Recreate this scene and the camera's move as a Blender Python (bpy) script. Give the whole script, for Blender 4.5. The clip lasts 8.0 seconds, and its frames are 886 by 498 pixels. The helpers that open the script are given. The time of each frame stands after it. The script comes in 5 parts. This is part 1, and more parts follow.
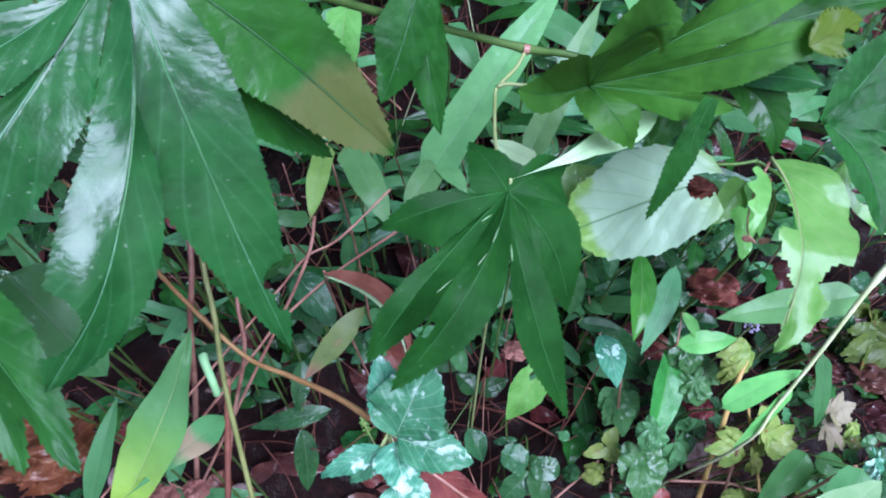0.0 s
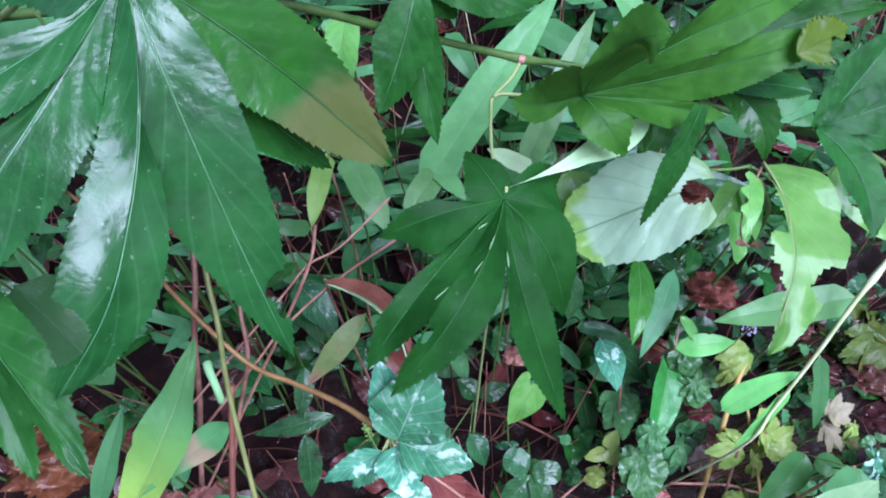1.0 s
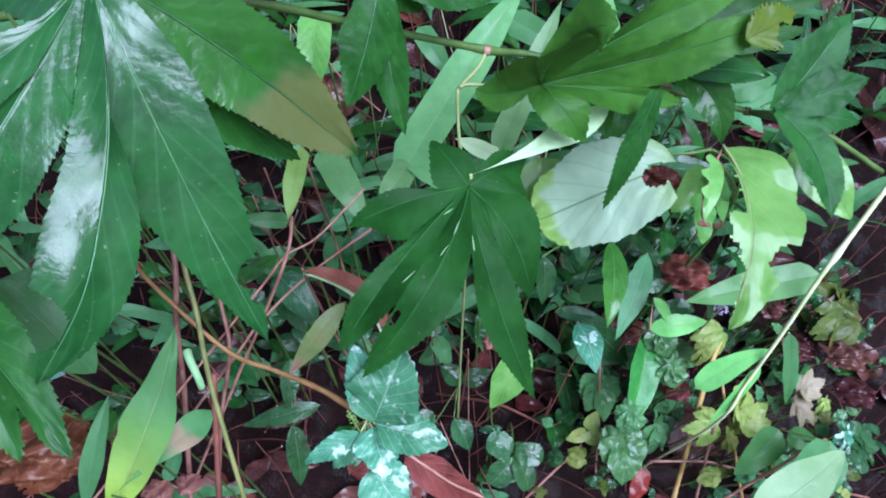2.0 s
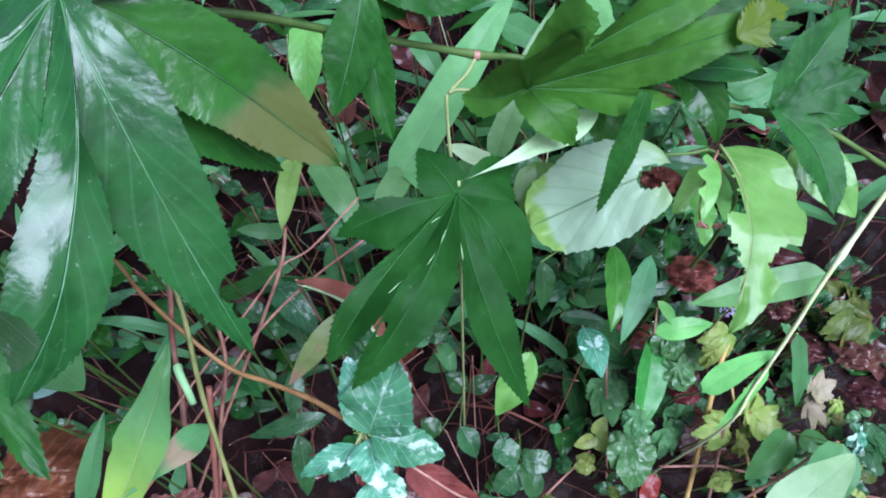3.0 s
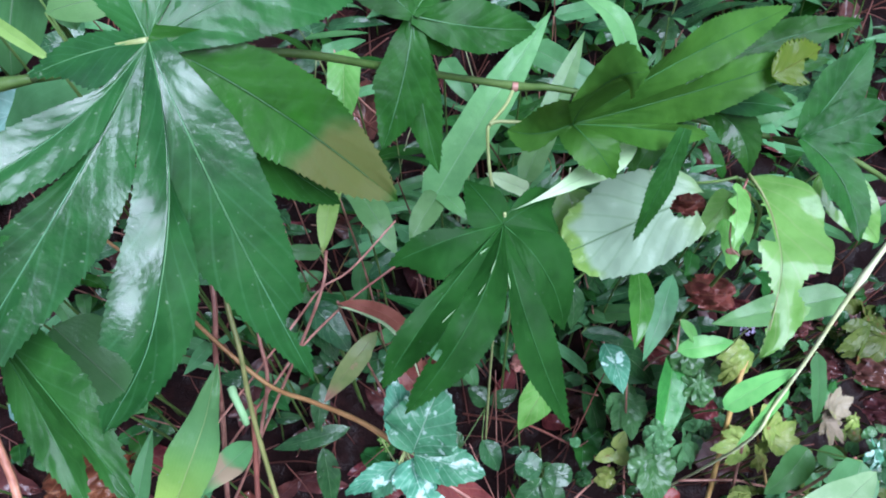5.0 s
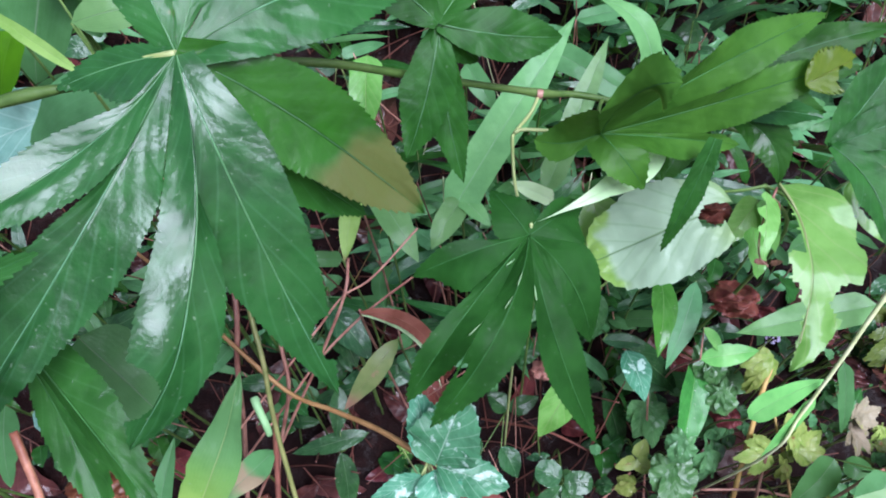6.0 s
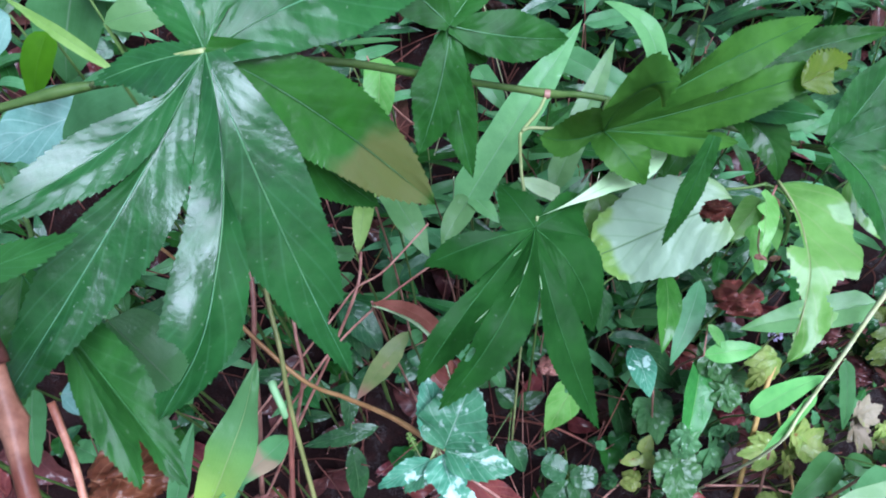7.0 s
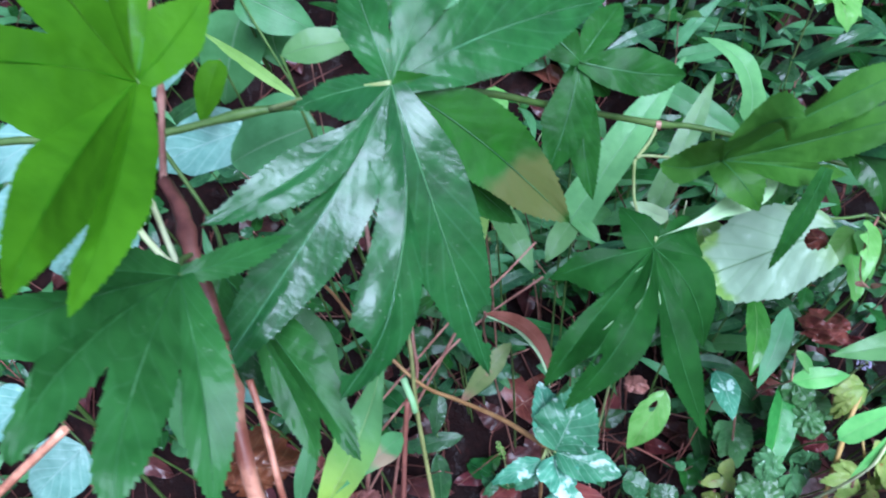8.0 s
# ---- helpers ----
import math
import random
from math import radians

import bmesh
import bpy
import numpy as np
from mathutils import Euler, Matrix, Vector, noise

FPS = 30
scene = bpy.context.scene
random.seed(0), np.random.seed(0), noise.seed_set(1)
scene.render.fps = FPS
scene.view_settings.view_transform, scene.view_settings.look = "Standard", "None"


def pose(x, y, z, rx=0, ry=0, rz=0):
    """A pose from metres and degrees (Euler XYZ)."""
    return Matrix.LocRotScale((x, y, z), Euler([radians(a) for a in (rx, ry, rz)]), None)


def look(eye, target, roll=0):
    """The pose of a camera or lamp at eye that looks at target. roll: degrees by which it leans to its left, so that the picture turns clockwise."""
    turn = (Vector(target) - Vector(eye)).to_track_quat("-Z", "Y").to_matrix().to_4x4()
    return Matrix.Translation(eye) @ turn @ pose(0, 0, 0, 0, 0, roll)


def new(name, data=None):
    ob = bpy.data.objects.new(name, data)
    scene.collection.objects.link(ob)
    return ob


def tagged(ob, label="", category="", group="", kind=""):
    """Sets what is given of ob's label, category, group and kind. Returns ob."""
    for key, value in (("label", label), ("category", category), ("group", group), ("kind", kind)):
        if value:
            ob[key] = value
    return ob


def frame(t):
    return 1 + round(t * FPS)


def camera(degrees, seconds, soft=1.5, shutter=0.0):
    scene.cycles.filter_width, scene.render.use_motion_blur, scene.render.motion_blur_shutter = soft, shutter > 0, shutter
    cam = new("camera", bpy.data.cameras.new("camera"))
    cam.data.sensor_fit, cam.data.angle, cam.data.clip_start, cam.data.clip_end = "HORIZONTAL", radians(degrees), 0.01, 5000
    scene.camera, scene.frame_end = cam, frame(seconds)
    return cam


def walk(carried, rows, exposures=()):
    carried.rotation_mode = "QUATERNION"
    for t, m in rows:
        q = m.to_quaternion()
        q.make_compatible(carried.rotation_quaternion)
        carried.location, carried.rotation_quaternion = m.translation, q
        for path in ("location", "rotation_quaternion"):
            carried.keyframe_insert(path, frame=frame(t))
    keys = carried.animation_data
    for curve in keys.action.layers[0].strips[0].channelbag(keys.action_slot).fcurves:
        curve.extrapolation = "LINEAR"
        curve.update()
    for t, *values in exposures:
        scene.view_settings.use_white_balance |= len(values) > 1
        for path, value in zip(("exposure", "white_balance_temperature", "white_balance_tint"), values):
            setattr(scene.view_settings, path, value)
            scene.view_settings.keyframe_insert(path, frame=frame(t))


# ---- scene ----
cam = camera(63.4, 8.0, soft=1.9, shutter=0.5)
PATH = [
    (0, (0.015, 0.041, 0.559), (-0.02, 1.143, -1.11), 1.0),
    (0.5, (0.025, 0.041, 0.561), (-0.009, 1.156, -1.099), 0.4),
    (1, (0.017, 0.038, 0.565), (-0.025, 1.153, -1.095), 0.1),
    (1.5, (0.027, 0.023, 0.568), (0.005, 1.122, -1.103), -0.3),
    (1.7, (0.026, 0.025, 0.574), (0.016, 1.125, -1.097), 0.2),
    (2.8, (0.038, 0.033, 0.570), (-0.020, 1.132, -1.099), -3.1),
    (3, (0.039, 0.033, 0.57), (-0.02, 1.143, -1.093), -3.3),
    (3.5, (0.033, 0.031, 0.573), (-0.048, 1.141, -1.088), -4.2),
    (4, (0.026, 0.033, 0.577), (-0.058, 1.136, -1.09), -4.8),
    (4.5, (0.02, 0.033, 0.588), (-0.042, 1.141, -1.076), -3.3),
    (4.7, (0.019, 0.033, 0.588), (-0.034, 1.149, -1.071), -2.8),
    (5.8, (0.015, 0.041, 0.588), (-0.080, 1.164, -1.064), -4.4),
    (6, (0.013, 0.041, 0.588), (-0.086, 1.159, -1.067), -4.5),
    (6.5, (0.005, 0.035, 0.598), (-0.109, 1.157, -1.054), -4.7),
    (7, (0.014, 0.027, 0.597), (-0.113, 1.156, -1.049), -5.2),
    (7.5, (-0.007, 0.009, 0.606), (-0.197, 1.154, -1.022), -6.4),
    (8, (-0.023, 0.0, 0.625), (-0.287, 1.172, -0.974), -8.2),
]
walk(cam, [(t, look(eye, target, roll)) for t, eye, target, roll in PATH], exposures=[(0.0, 1.21, 6000, 37), (1.5, 1.21, 6000, 37), (3.0, 1.19, 6250, 36), (4.5, 1.19, 6150, 37), (6.0, 1.19, 6700, 38), (7.0, 1.19, 6150, 36), (7.5, 1.19, 6350, 37), (8.0, 1.26, 5900, 33)])

# ---- light: a bright overcast sky over a shaded bank ----
world = bpy.data.worlds.new("overcast")
scene.world = world
world.use_nodes = True
wn = world.node_tree
sky = wn.nodes.new("ShaderNodeTexSky")
sky.sky_type = "NISHITA"
sky.sun_disc = False
sky.sun_elevation = radians(60)
sky.sun_rotation = radians(133)
sky.air_density, sky.dust_density = 1.0, 3.0
wn.links.new(sky.outputs[0], wn.nodes["Background"].inputs[0])
wn.nodes["Background"].inputs[1].default_value = 0.052
sun_data = bpy.data.lights.new("sun", "SUN")
sun_data.energy, sun_data.angle, sun_data.color = 3.15, radians(44), (0.63, 0.87, 1.0)
sun = new("sun", sun_data)
sun.matrix_world = look((0.37, -0.34, 0.865), (0, 0, 0))


# ---- materials ----
def node(nt, kind, **values):
    n = nt.nodes.new(kind)
    for key, value in values.items():
        n.inputs[key].default_value = value
    return n


def math_node(nt, op, a, b=None, clamp=False):
    n = nt.nodes.new("ShaderNodeMath")
    n.operation, n.use_clamp = op, clamp
    for i, v in enumerate((a, b)):
        if v is None:
            continue
        if isinstance(v, (int, float)):
            n.inputs[i].default_value = v
        else:
            nt.links.new(v, n.inputs[i])
    return n.outputs[0]


def mix(nt, fac, a, b, blend="MIX"):
    n = nt.nodes.new("ShaderNodeMix")
    n.data_type, n.blend_type = "RGBA", blend
    for i, v in ((0, fac), (6, a), (7, b)):
        if isinstance(v, (int, float)):
            n.inputs[i].default_value = v
        elif isinstance(v, tuple):
            n.inputs[i].default_value = (*v, 1)
        else:
            nt.links.new(v, n.inputs[i])
    return n.outputs[2]


def step(nt, value, low, high):
    n = nt.nodes.new("ShaderNodeMapRange")
    n.interpolation_type = "SMOOTHSTEP"
    nt.links.new(value, n.inputs[0])
    n.inputs[1].default_value, n.inputs[2].default_value = low, high
    return n.outputs[0]


def noise_node(nt, scale, detail=3.0, vector=None, rough=0.55):
    n = node(nt, "ShaderNodeTexNoise", Scale=scale, Detail=detail, Roughness=rough)
    if vector is None:
        vector = nt.nodes.new("ShaderNodeTexCoord").outputs["Object"]
    nt.links.new(vector, n.inputs["Vector"])
    return n.outputs[0]


def leaf_material(name, dark, light, vein, gloss=0.3, ribs=11.0, rib=0.5, clear=0.3, spots=None, spot_level=0.66,
                  tip=None, tip_at=0.7, tip_soft=0.12, tip_end=0.0, tip_wild=0.5, parallel=False, glints=0.0, wet=0.25,
                  swell=1.6, crinkle=0.0, shine=0.13, quilt=0.0):
    """A living or dead leaf: uv.x runs from stalk to tip, uv.y across, with the midrib at 0.5."""
    m = bpy.data.materials.new(name)
    m.use_nodes = True
    nt = m.node_tree
    bsdf, out = nt.nodes["Principled BSDF"], nt.nodes["Material Output"]
    uv = nt.nodes.new("ShaderNodeTexCoord").outputs["UV"]
    sep = nt.nodes.new("ShaderNodeSeparateXYZ")
    nt.links.new(uv, sep.inputs[0])
    along, across = sep.outputs[0], math_node(nt, "MULTIPLY", math_node(nt, "ABSOLUTE", math_node(nt, "SUBTRACT", sep.outputs[1], 0.5)), 2.0)
    rnd = nt.nodes.new("ShaderNodeObjectInfo").outputs["Random"]
    big, fine = noise_node(nt, 28.0, 3.0), noise_node(nt, 260.0, 4.0)
    patch = noise_node(nt, 90.0, 4.0)
    colour = mix(nt, step(nt, math_node(nt, "ADD", math_node(nt, "MULTIPLY", big, 0.55), math_node(nt, "MULTIPLY", patch, 0.45)), 0.36, 0.64), dark, light)
    colour = mix(nt, math_node(nt, "MULTIPLY", step(nt, fine, 0.35, 0.8), 0.35), colour, light)
    # veins
    mid = math_node(nt, "SUBTRACT", 1.0, step(nt, across, 0.008, 0.032))
    if parallel:
        wave = math_node(nt, "SINE", math_node(nt, "MULTIPLY", across, 44.0))
    else:
        bow = math_node(nt, "MULTIPLY", math_node(nt, "POWER", across, 0.8), 2.2)
        wave = math_node(nt, "SINE", math_node(nt, "MULTIPLY", math_node(nt, "SUBTRACT", math_node(nt, "MULTIPLY", along, ribs), bow), 6.283))
    side = step(nt, wave, 0.86, 1.0)
    veins = math_node(nt, "MAXIMUM", mid, math_node(nt, "MULTIPLY", side, rib), clamp=True)
    if spots:
        colour = mix(nt, step(nt, noise_node(nt, 110.0, 5.0), spot_level, spot_level + 0.07), colour, spots)
    # glints of the wet surface, painted as tiny pale dots
    if glints:
        colour = mix(nt, math_node(nt, "MULTIPLY", step(nt, noise_node(nt, 420.0, 2.0), 0.68, 0.76), glints), colour, (0.45, 0.55, 0.4))
    if tip:
        edge = math_node(nt, "ADD", along, math_node(nt, "MULTIPLY", math_node(nt, "SUBTRACT", big, 0.5), tip_wild))
        band = step(nt, edge, tip_at - tip_soft / 2, tip_at + tip_soft / 2)
        if tip_end:
            band = math_node(nt, "MULTIPLY", band, math_node(nt, "SUBTRACT", 1.0, step(nt, edge, tip_end, tip_end + 0.08)))
        colour = mix(nt, band, colour, tip)
    colour = mix(nt, math_node(nt, "MULTIPLY", veins, 0.75), colour, vein)
    hsv = node(nt, "ShaderNodeHueSaturation")
    nt.links.new(colour, hsv.inputs["Color"])
    nt.links.new(math_node(nt, "ADD", math_node(nt, "MULTIPLY", rnd, 0.5), 0.75), hsv.inputs["Value"])
    nt.links.new(math_node(nt, "ADD", math_node(nt, "MULTIPLY", rnd, 0.03), 0.485), hsv.inputs["Hue"])
    colour = hsv.outputs[0]
    nt.links.new(colour, bsdf.inputs["Base Color"])
    rough = math_node(nt, "ADD", math_node(nt, "MULTIPLY", big, 0.25), gloss - 0.1, clamp=True)
    nt.links.new(rough, bsdf.inputs["Roughness"])
    bsdf.inputs["Specular IOR Level"].default_value = 0.12
    nt.links.new(math_node(nt, "MULTIPLY", step(nt, noise_node(nt, 55.0, 2.0), 0.24, 0.62), wet), bsdf.inputs["Coat Weight"])
    bsdf.inputs["Coat Roughness"].default_value = shine
    # relief: sunken veins between swollen fields, and fine grain
    height = math_node(nt, "ADD", math_node(nt, "MULTIPLY", wave, 0.12 * rib), math_node(nt, "MULTIPLY", fine, 0.35))
    height = math_node(nt, "SUBTRACT", height, math_node(nt, "MULTIPLY", mid, 0.5))
    height = math_node(nt, "ADD", height, math_node(nt, "MULTIPLY", big, swell))
    if quilt:
        puff = math_node(nt, "MULTIPLY", math_node(nt, "MULTIPLY", wave, step(nt, across, 0.02, 0.3)), math_node(nt, "MULTIPLY", patch, quilt))
        height = math_node(nt, "SUBTRACT", height, puff)
    if crinkle:
        height = math_node(nt, "ADD", height, math_node(nt, "MULTIPLY", noise_node(nt, 150.0, 3.0), crinkle))
    bump = node(nt, "ShaderNodeBump", Strength=0.7, Distance=0.0013)
    nt.links.new(height, bump.inputs["Height"])
    nt.links.new(bump.outputs[0], bsdf.inputs["Normal"])
    nt.links.new(bump.outputs[0], bsdf.inputs["Coat Normal"])
    lit = node(nt, "ShaderNodeBsdfTranslucent")
    nt.links.new(mix(nt, 0.5, colour, (0.22, 0.52, 0.06), "MIX") if clear > 0.15 else colour, lit.inputs["Color"])
    both = nt.nodes.new("ShaderNodeMixShader")
    both.inputs[0].default_value = clear
    nt.links.new(bsdf.outputs[0], both.inputs[1])
    nt.links.new(lit.outputs[0], both.inputs[2])
    nt.links.new(both.outputs[0], out.inputs[0])
    return m


def stem_material(name, dark, light, rough=0.45, streak=60.0, gloss=0.4):
    m = bpy.data.materials.new(name)
    m.use_nodes = True
    nt = m.node_tree
    bsdf = nt.nodes["Principled BSDF"]
    colour = mix(nt, step(nt, noise_node(nt, streak, 4.0), 0.3, 0.7), dark, light)
    colour = mix(nt, math_node(nt, "MULTIPLY", step(nt, noise_node(nt, streak * 7, 3.0), 0.5, 0.75), 0.4), colour, dark)
    rnd = nt.nodes.new("ShaderNodeObjectInfo").outputs["Random"]
    hsv = node(nt, "ShaderNodeHueSaturation")
    nt.links.new(colour, hsv.inputs["Color"])
    nt.links.new(math_node(nt, "ADD", math_node(nt, "MULTIPLY", rnd, 0.5), 0.75), hsv.inputs["Value"])
    nt.links.new(hsv.outputs[0], bsdf.inputs["Base Color"])
    bsdf.inputs["Roughness"].default_value = rough
    bsdf.inputs["Specular IOR Level"].default_value = gloss
    bump = node(nt, "ShaderNodeBump", Strength=0.6, Distance=0.0008)
    nt.links.new(noise_node(nt, streak * 4, 4.0), bump.inputs["Height"])
    nt.links.new(bump.outputs[0], bsdf.inputs["Normal"])
    return m


def soil_material():
    m = bpy.data.materials.new("wet dark soil")
    m.use_nodes = True
    nt = m.node_tree
    bsdf = nt.nodes["Principled BSDF"]
    a, b, c = noise_node(nt, 9.0, 5.0), noise_node(nt, 70.0, 6.0), noise_node(nt, 420.0, 3.0)
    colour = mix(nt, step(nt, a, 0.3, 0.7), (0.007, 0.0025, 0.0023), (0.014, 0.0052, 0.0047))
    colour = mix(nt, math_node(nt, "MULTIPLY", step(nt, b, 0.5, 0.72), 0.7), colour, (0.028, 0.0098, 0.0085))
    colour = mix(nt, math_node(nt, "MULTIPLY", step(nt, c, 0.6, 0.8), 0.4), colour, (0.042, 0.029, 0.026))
    nt.links.new(colour, bsdf.inputs["Base Color"])
    bsdf.inputs["Specular IOR Level"].default_value = 0.08
    nt.links.new(math_node(nt, "ADD", math_node(nt, "MULTIPLY", b, 0.5), 0.45, clamp=True), bsdf.inputs["Roughness"])
    nt.links.new(math_node(nt, "MULTIPLY", step(nt, noise_node(nt, 45.0, 3.0), 0.5, 0.62), 0.18), bsdf.inputs["Coat Weight"])
    bsdf.inputs["Coat Roughness"].default_value = 0.15
    bump = node(nt, "ShaderNodeBump", Strength=0.9, Distance=0.004)
    nt.links.new(math_node(nt, "ADD", b, math_node(nt, "MULTIPLY", c, 0.4)), bump.inputs["Height"])
    nt.links.new(bump.outputs[0], bsdf.inputs["Normal"])
    nt.links.new(bump.outputs[0], bsdf.inputs["Coat Normal"])
    return m


HERB = leaf_material("herb leaf", (0.005, 0.055, 0.009), (0.012, 0.104, 0.017), (0.10, 0.30, 0.13), wet=1.0, swell=1.3, gloss=0.34, ribs=8, rib=0.12, spots=(0.11, 0.10, 0.025), spot_level=0.72, clear=0.2, glints=0.22, shine=0.2, quilt=0.05)
HERB_DRY = leaf_material("herb leaf in the shade", (0.006, 0.064, 0.010), (0.015, 0.122, 0.019), (0.10, 0.30, 0.13), wet=0.06, swell=5.0, gloss=0.45, ribs=8, rib=0.11, spots=(0.11, 0.10, 0.025), spot_level=0.72, clear=0.2, glints=0.1, quilt=0.09)
HERB_HALF = leaf_material("half-wet herb leaf", (0.006, 0.064, 0.010), (0.015, 0.122, 0.019), (0.10, 0.30, 0.13), wet=0.42, swell=5.0, gloss=0.4, ribs=8, rib=0.11, spots=(0.11, 0.10, 0.025), spot_level=0.72, clear=0.2, glints=0.1, quilt=0.10)
# the herb leaf again, with the shade from the leaf above put into its green
HERB_SHADED = leaf_material("herb leaf darkened for shade", (0.004, 0.050, 0.008), (0.009, 0.088, 0.014), (0.02, 0.14, 0.03), wet=0.0, swell=2.5, gloss=0.5, ribs=8, rib=0.05, spots=(0.11, 0.10, 0.025), spot_level=0.76, clear=0.2, glints=0.1, quilt=0.08)
HERB_LIGHT = leaf_material("lighter herb leaf", (0.008, 0.074, 0.011), (0.019, 0.128, 0.020), (0.12, 0.32, 0.13), wet=0.2, swell=5.0, gloss=0.4, ribs=8, rib=0.11, clear=0.25, glints=0.1, quilt=0.09)
HERB_BROWN = leaf_material("herb leaf with a brown patch", (0.006, 0.095, 0.014), (0.015, 0.172, 0.026), (0.05, 0.24, 0.06), wet=0.7, shine=0.2, quilt=0.10, swell=2.2, gloss=0.34, ribs=8, rib=0.11, spots=(0.11, 0.10, 0.025), spot_level=0.74, clear=0.2,
                           tip=(0.125, 0.165, 0.045), tip_at=0.68, tip_soft=0.09, tip_end=0.93, tip_wild=0.28)
NEAR_BRIGHT = leaf_material("bright young leaf", (0.034, 0.185, 0.003), (0.062, 0.28, 0.006), (0.08, 0.29, 0.02), gloss=0.5, ribs=8, rib=0.05, clear=0.4, wet=0.2, swell=4.0)
OLIVE = leaf_material("olive ground leaf", (0.042, 0.075, 0.013), (0.090, 0.125, 0.024), (0.230, 0.240, 0.095), gloss=0.4, ribs=5, rib=0.4, clear=0.2, crinkle=1.2, wet=0.25, spots=(0.161, 0.070, 0.028), spot_level=0.6)
HERB_OLIVE = leaf_material("young herb leaf", (0.018, 0.124, 0.015), (0.044, 0.212, 0.028), (0.08, 0.26, 0.08), gloss=0.42, ribs=8, rib=0.08, spots=(0.11, 0.10, 0.025), spot_level=0.74, clear=0.24, swell=4.0, wet=0.06, quilt=0.09)
LIME = leaf_material("lime leaf", (0.10, 0.34, 0.055), (0.195, 0.50, 0.12), (0.34, 0.48, 0.19), wet=0.75, gloss=0.4, ribs=7, rib=0.4, clear=0.35, spots=(0.253, 0.120, 0.057), spot_level=0.72, quilt=0.18, swell=3.0)
PALE = leaf_material("pale leaf with a whiter middle", (0.15, 0.38, 0.07), (0.23, 0.47, 0.11), (0.13, 0.30, 0.13), gloss=0.5, ribs=5, rib=0.32, clear=0.2, tip=(0.34, 0.52, 0.35), tip_at=0.10, tip_soft=0.4, tip_end=0.80, tip_wild=0.6, swell=4.0, glints=0.3, wet=0.3, quilt=0.5)
GRASS = leaf_material("grass blade", (0.050, 0.20, 0.070), (0.085, 0.29, 0.11), (0.22, 0.38, 0.22), gloss=0.42, rib=0.10, clear=0.3, parallel=True)
GRASS_LIGHT = leaf_material("light green grass blade", (0.095, 0.30, 0.095), (0.16, 0.41, 0.145), (0.26, 0.48, 0.26), gloss=0.42, rib=0.10, clear=0.3, parallel=True, wet=0.4)
GRASS_PALE = leaf_material("pale grass blade", (0.42, 0.66, 0.34), (0.58, 0.78, 0.46), (0.5, 0.65, 0.45), gloss=0.45, rib=0.12, clear=0.35, parallel=True)
LIME_PALE = leaf_material("pale lime leaf", (0.22, 0.46, 0.20), (0.33, 0.58, 0.29), (0.40, 0.62, 0.36), gloss=0.4, rib=0.1, clear=0.3, parallel=True)
GRASS_LIME = leaf_material("yellowing grass blade", (0.20, 0.37, 0.08), (0.32, 0.51, 0.15), (0.3, 0.45, 0.2), gloss=0.45, rib=0.12, clear=0.35, parallel=True, tip=(0.30, 0.20, 0.10), tip_at=0.9)
# green leaf whose base colour is paled to stand for wet sky glare
SHEEN_BLUE = leaf_material("leaf with painted pale sheen", (0.13, 0.34, 0.27), (0.24, 0.48, 0.40), (0.40, 0.64, 0.56), gloss=0.35, ribs=6, rib=0.5, clear=0.15, wet=0.6, crinkle=1.2, swell=4.0)
TEAL = leaf_material("wet blue-green leaf", (0.010, 0.060, 0.020), (0.028, 0.120, 0.040), (0.138, 0.280, 0.129), wet=0.75, gloss=0.3, ribs=6, rib=0.2, clear=0.15, glints=0.4, swell=3.0, crinkle=1.3, shine=0.09)
BRIGHT = leaf_material("bright green leaf", (0.014, 0.17, 0.018), (0.036, 0.27, 0.034), (0.20, 0.42, 0.14), wet=0.55, gloss=0.3, ribs=6, rib=0.15, clear=0.12, glints=0.7, swell=3.0, shine=0.12)
YOUNG = leaf_material("young light green blade", (0.095, 0.37, 0.085), (0.17, 0.47, 0.13), (0.28, 0.52, 0.22), gloss=0.4, rib=0.1, clear=0.15, parallel=True, wet=0.3)
MOTTLED = leaf_material("variegated leaf", (0.026, 0.17, 0.080), (0.075, 0.29, 0.16), (0.30, 0.52, 0.38), gloss=0.3, ribs=7, rib=0.4, clear=0.15, wet=0.35, crinkle=1.4, shine=0.1,
                        spots=(0.40, 0.60, 0.50), spot_level=0.56)
AUTUMN = leaf_material("yellow-green dying leaf", (0.055, 0.150, 0.010), (0.115, 0.225, 0.020), (0.22, 0.28, 0.06), gloss=0.5, ribs=5, rib=0.3, clear=0.3, spots=(0.20, 0.09, 0.03), spot_level=0.66)
YELLOW = leaf_material("yellowing leaf", (0.196, 0.320, 0.057), (0.368, 0.440, 0.123), (0.460, 0.460, 0.209), gloss=0.5, ribs=5, rib=0.5, clear=0.3, spots=(0.276, 0.110, 0.038), spot_level=0.62, wet=0.6, crinkle=1.0)
GREYISH = leaf_material("withered grey leaf", (0.18, 0.150, 0.085), (0.33, 0.27, 0.185), (0.42, 0.36, 0.25), gloss=0.5, ribs=5, rib=0.5, clear=0.15, spots=(0.26, 0.30, 0.07), spot_level=0.60, crinkle=1.0)
FRESH = leaf_material("fresh leaf with a lime base", (0.270, 0.520, 0.055), (0.410, 0.650, 0.110), (0.402, 0.520, 0.209), gloss=0.4, rib=0.10, clear=0.3, parallel=True, tip=(0.088, 0.27, 0.088), tip_at=0.36, tip_soft=0.6, tip_wild=0.2, glints=0.6, swell=4.0)
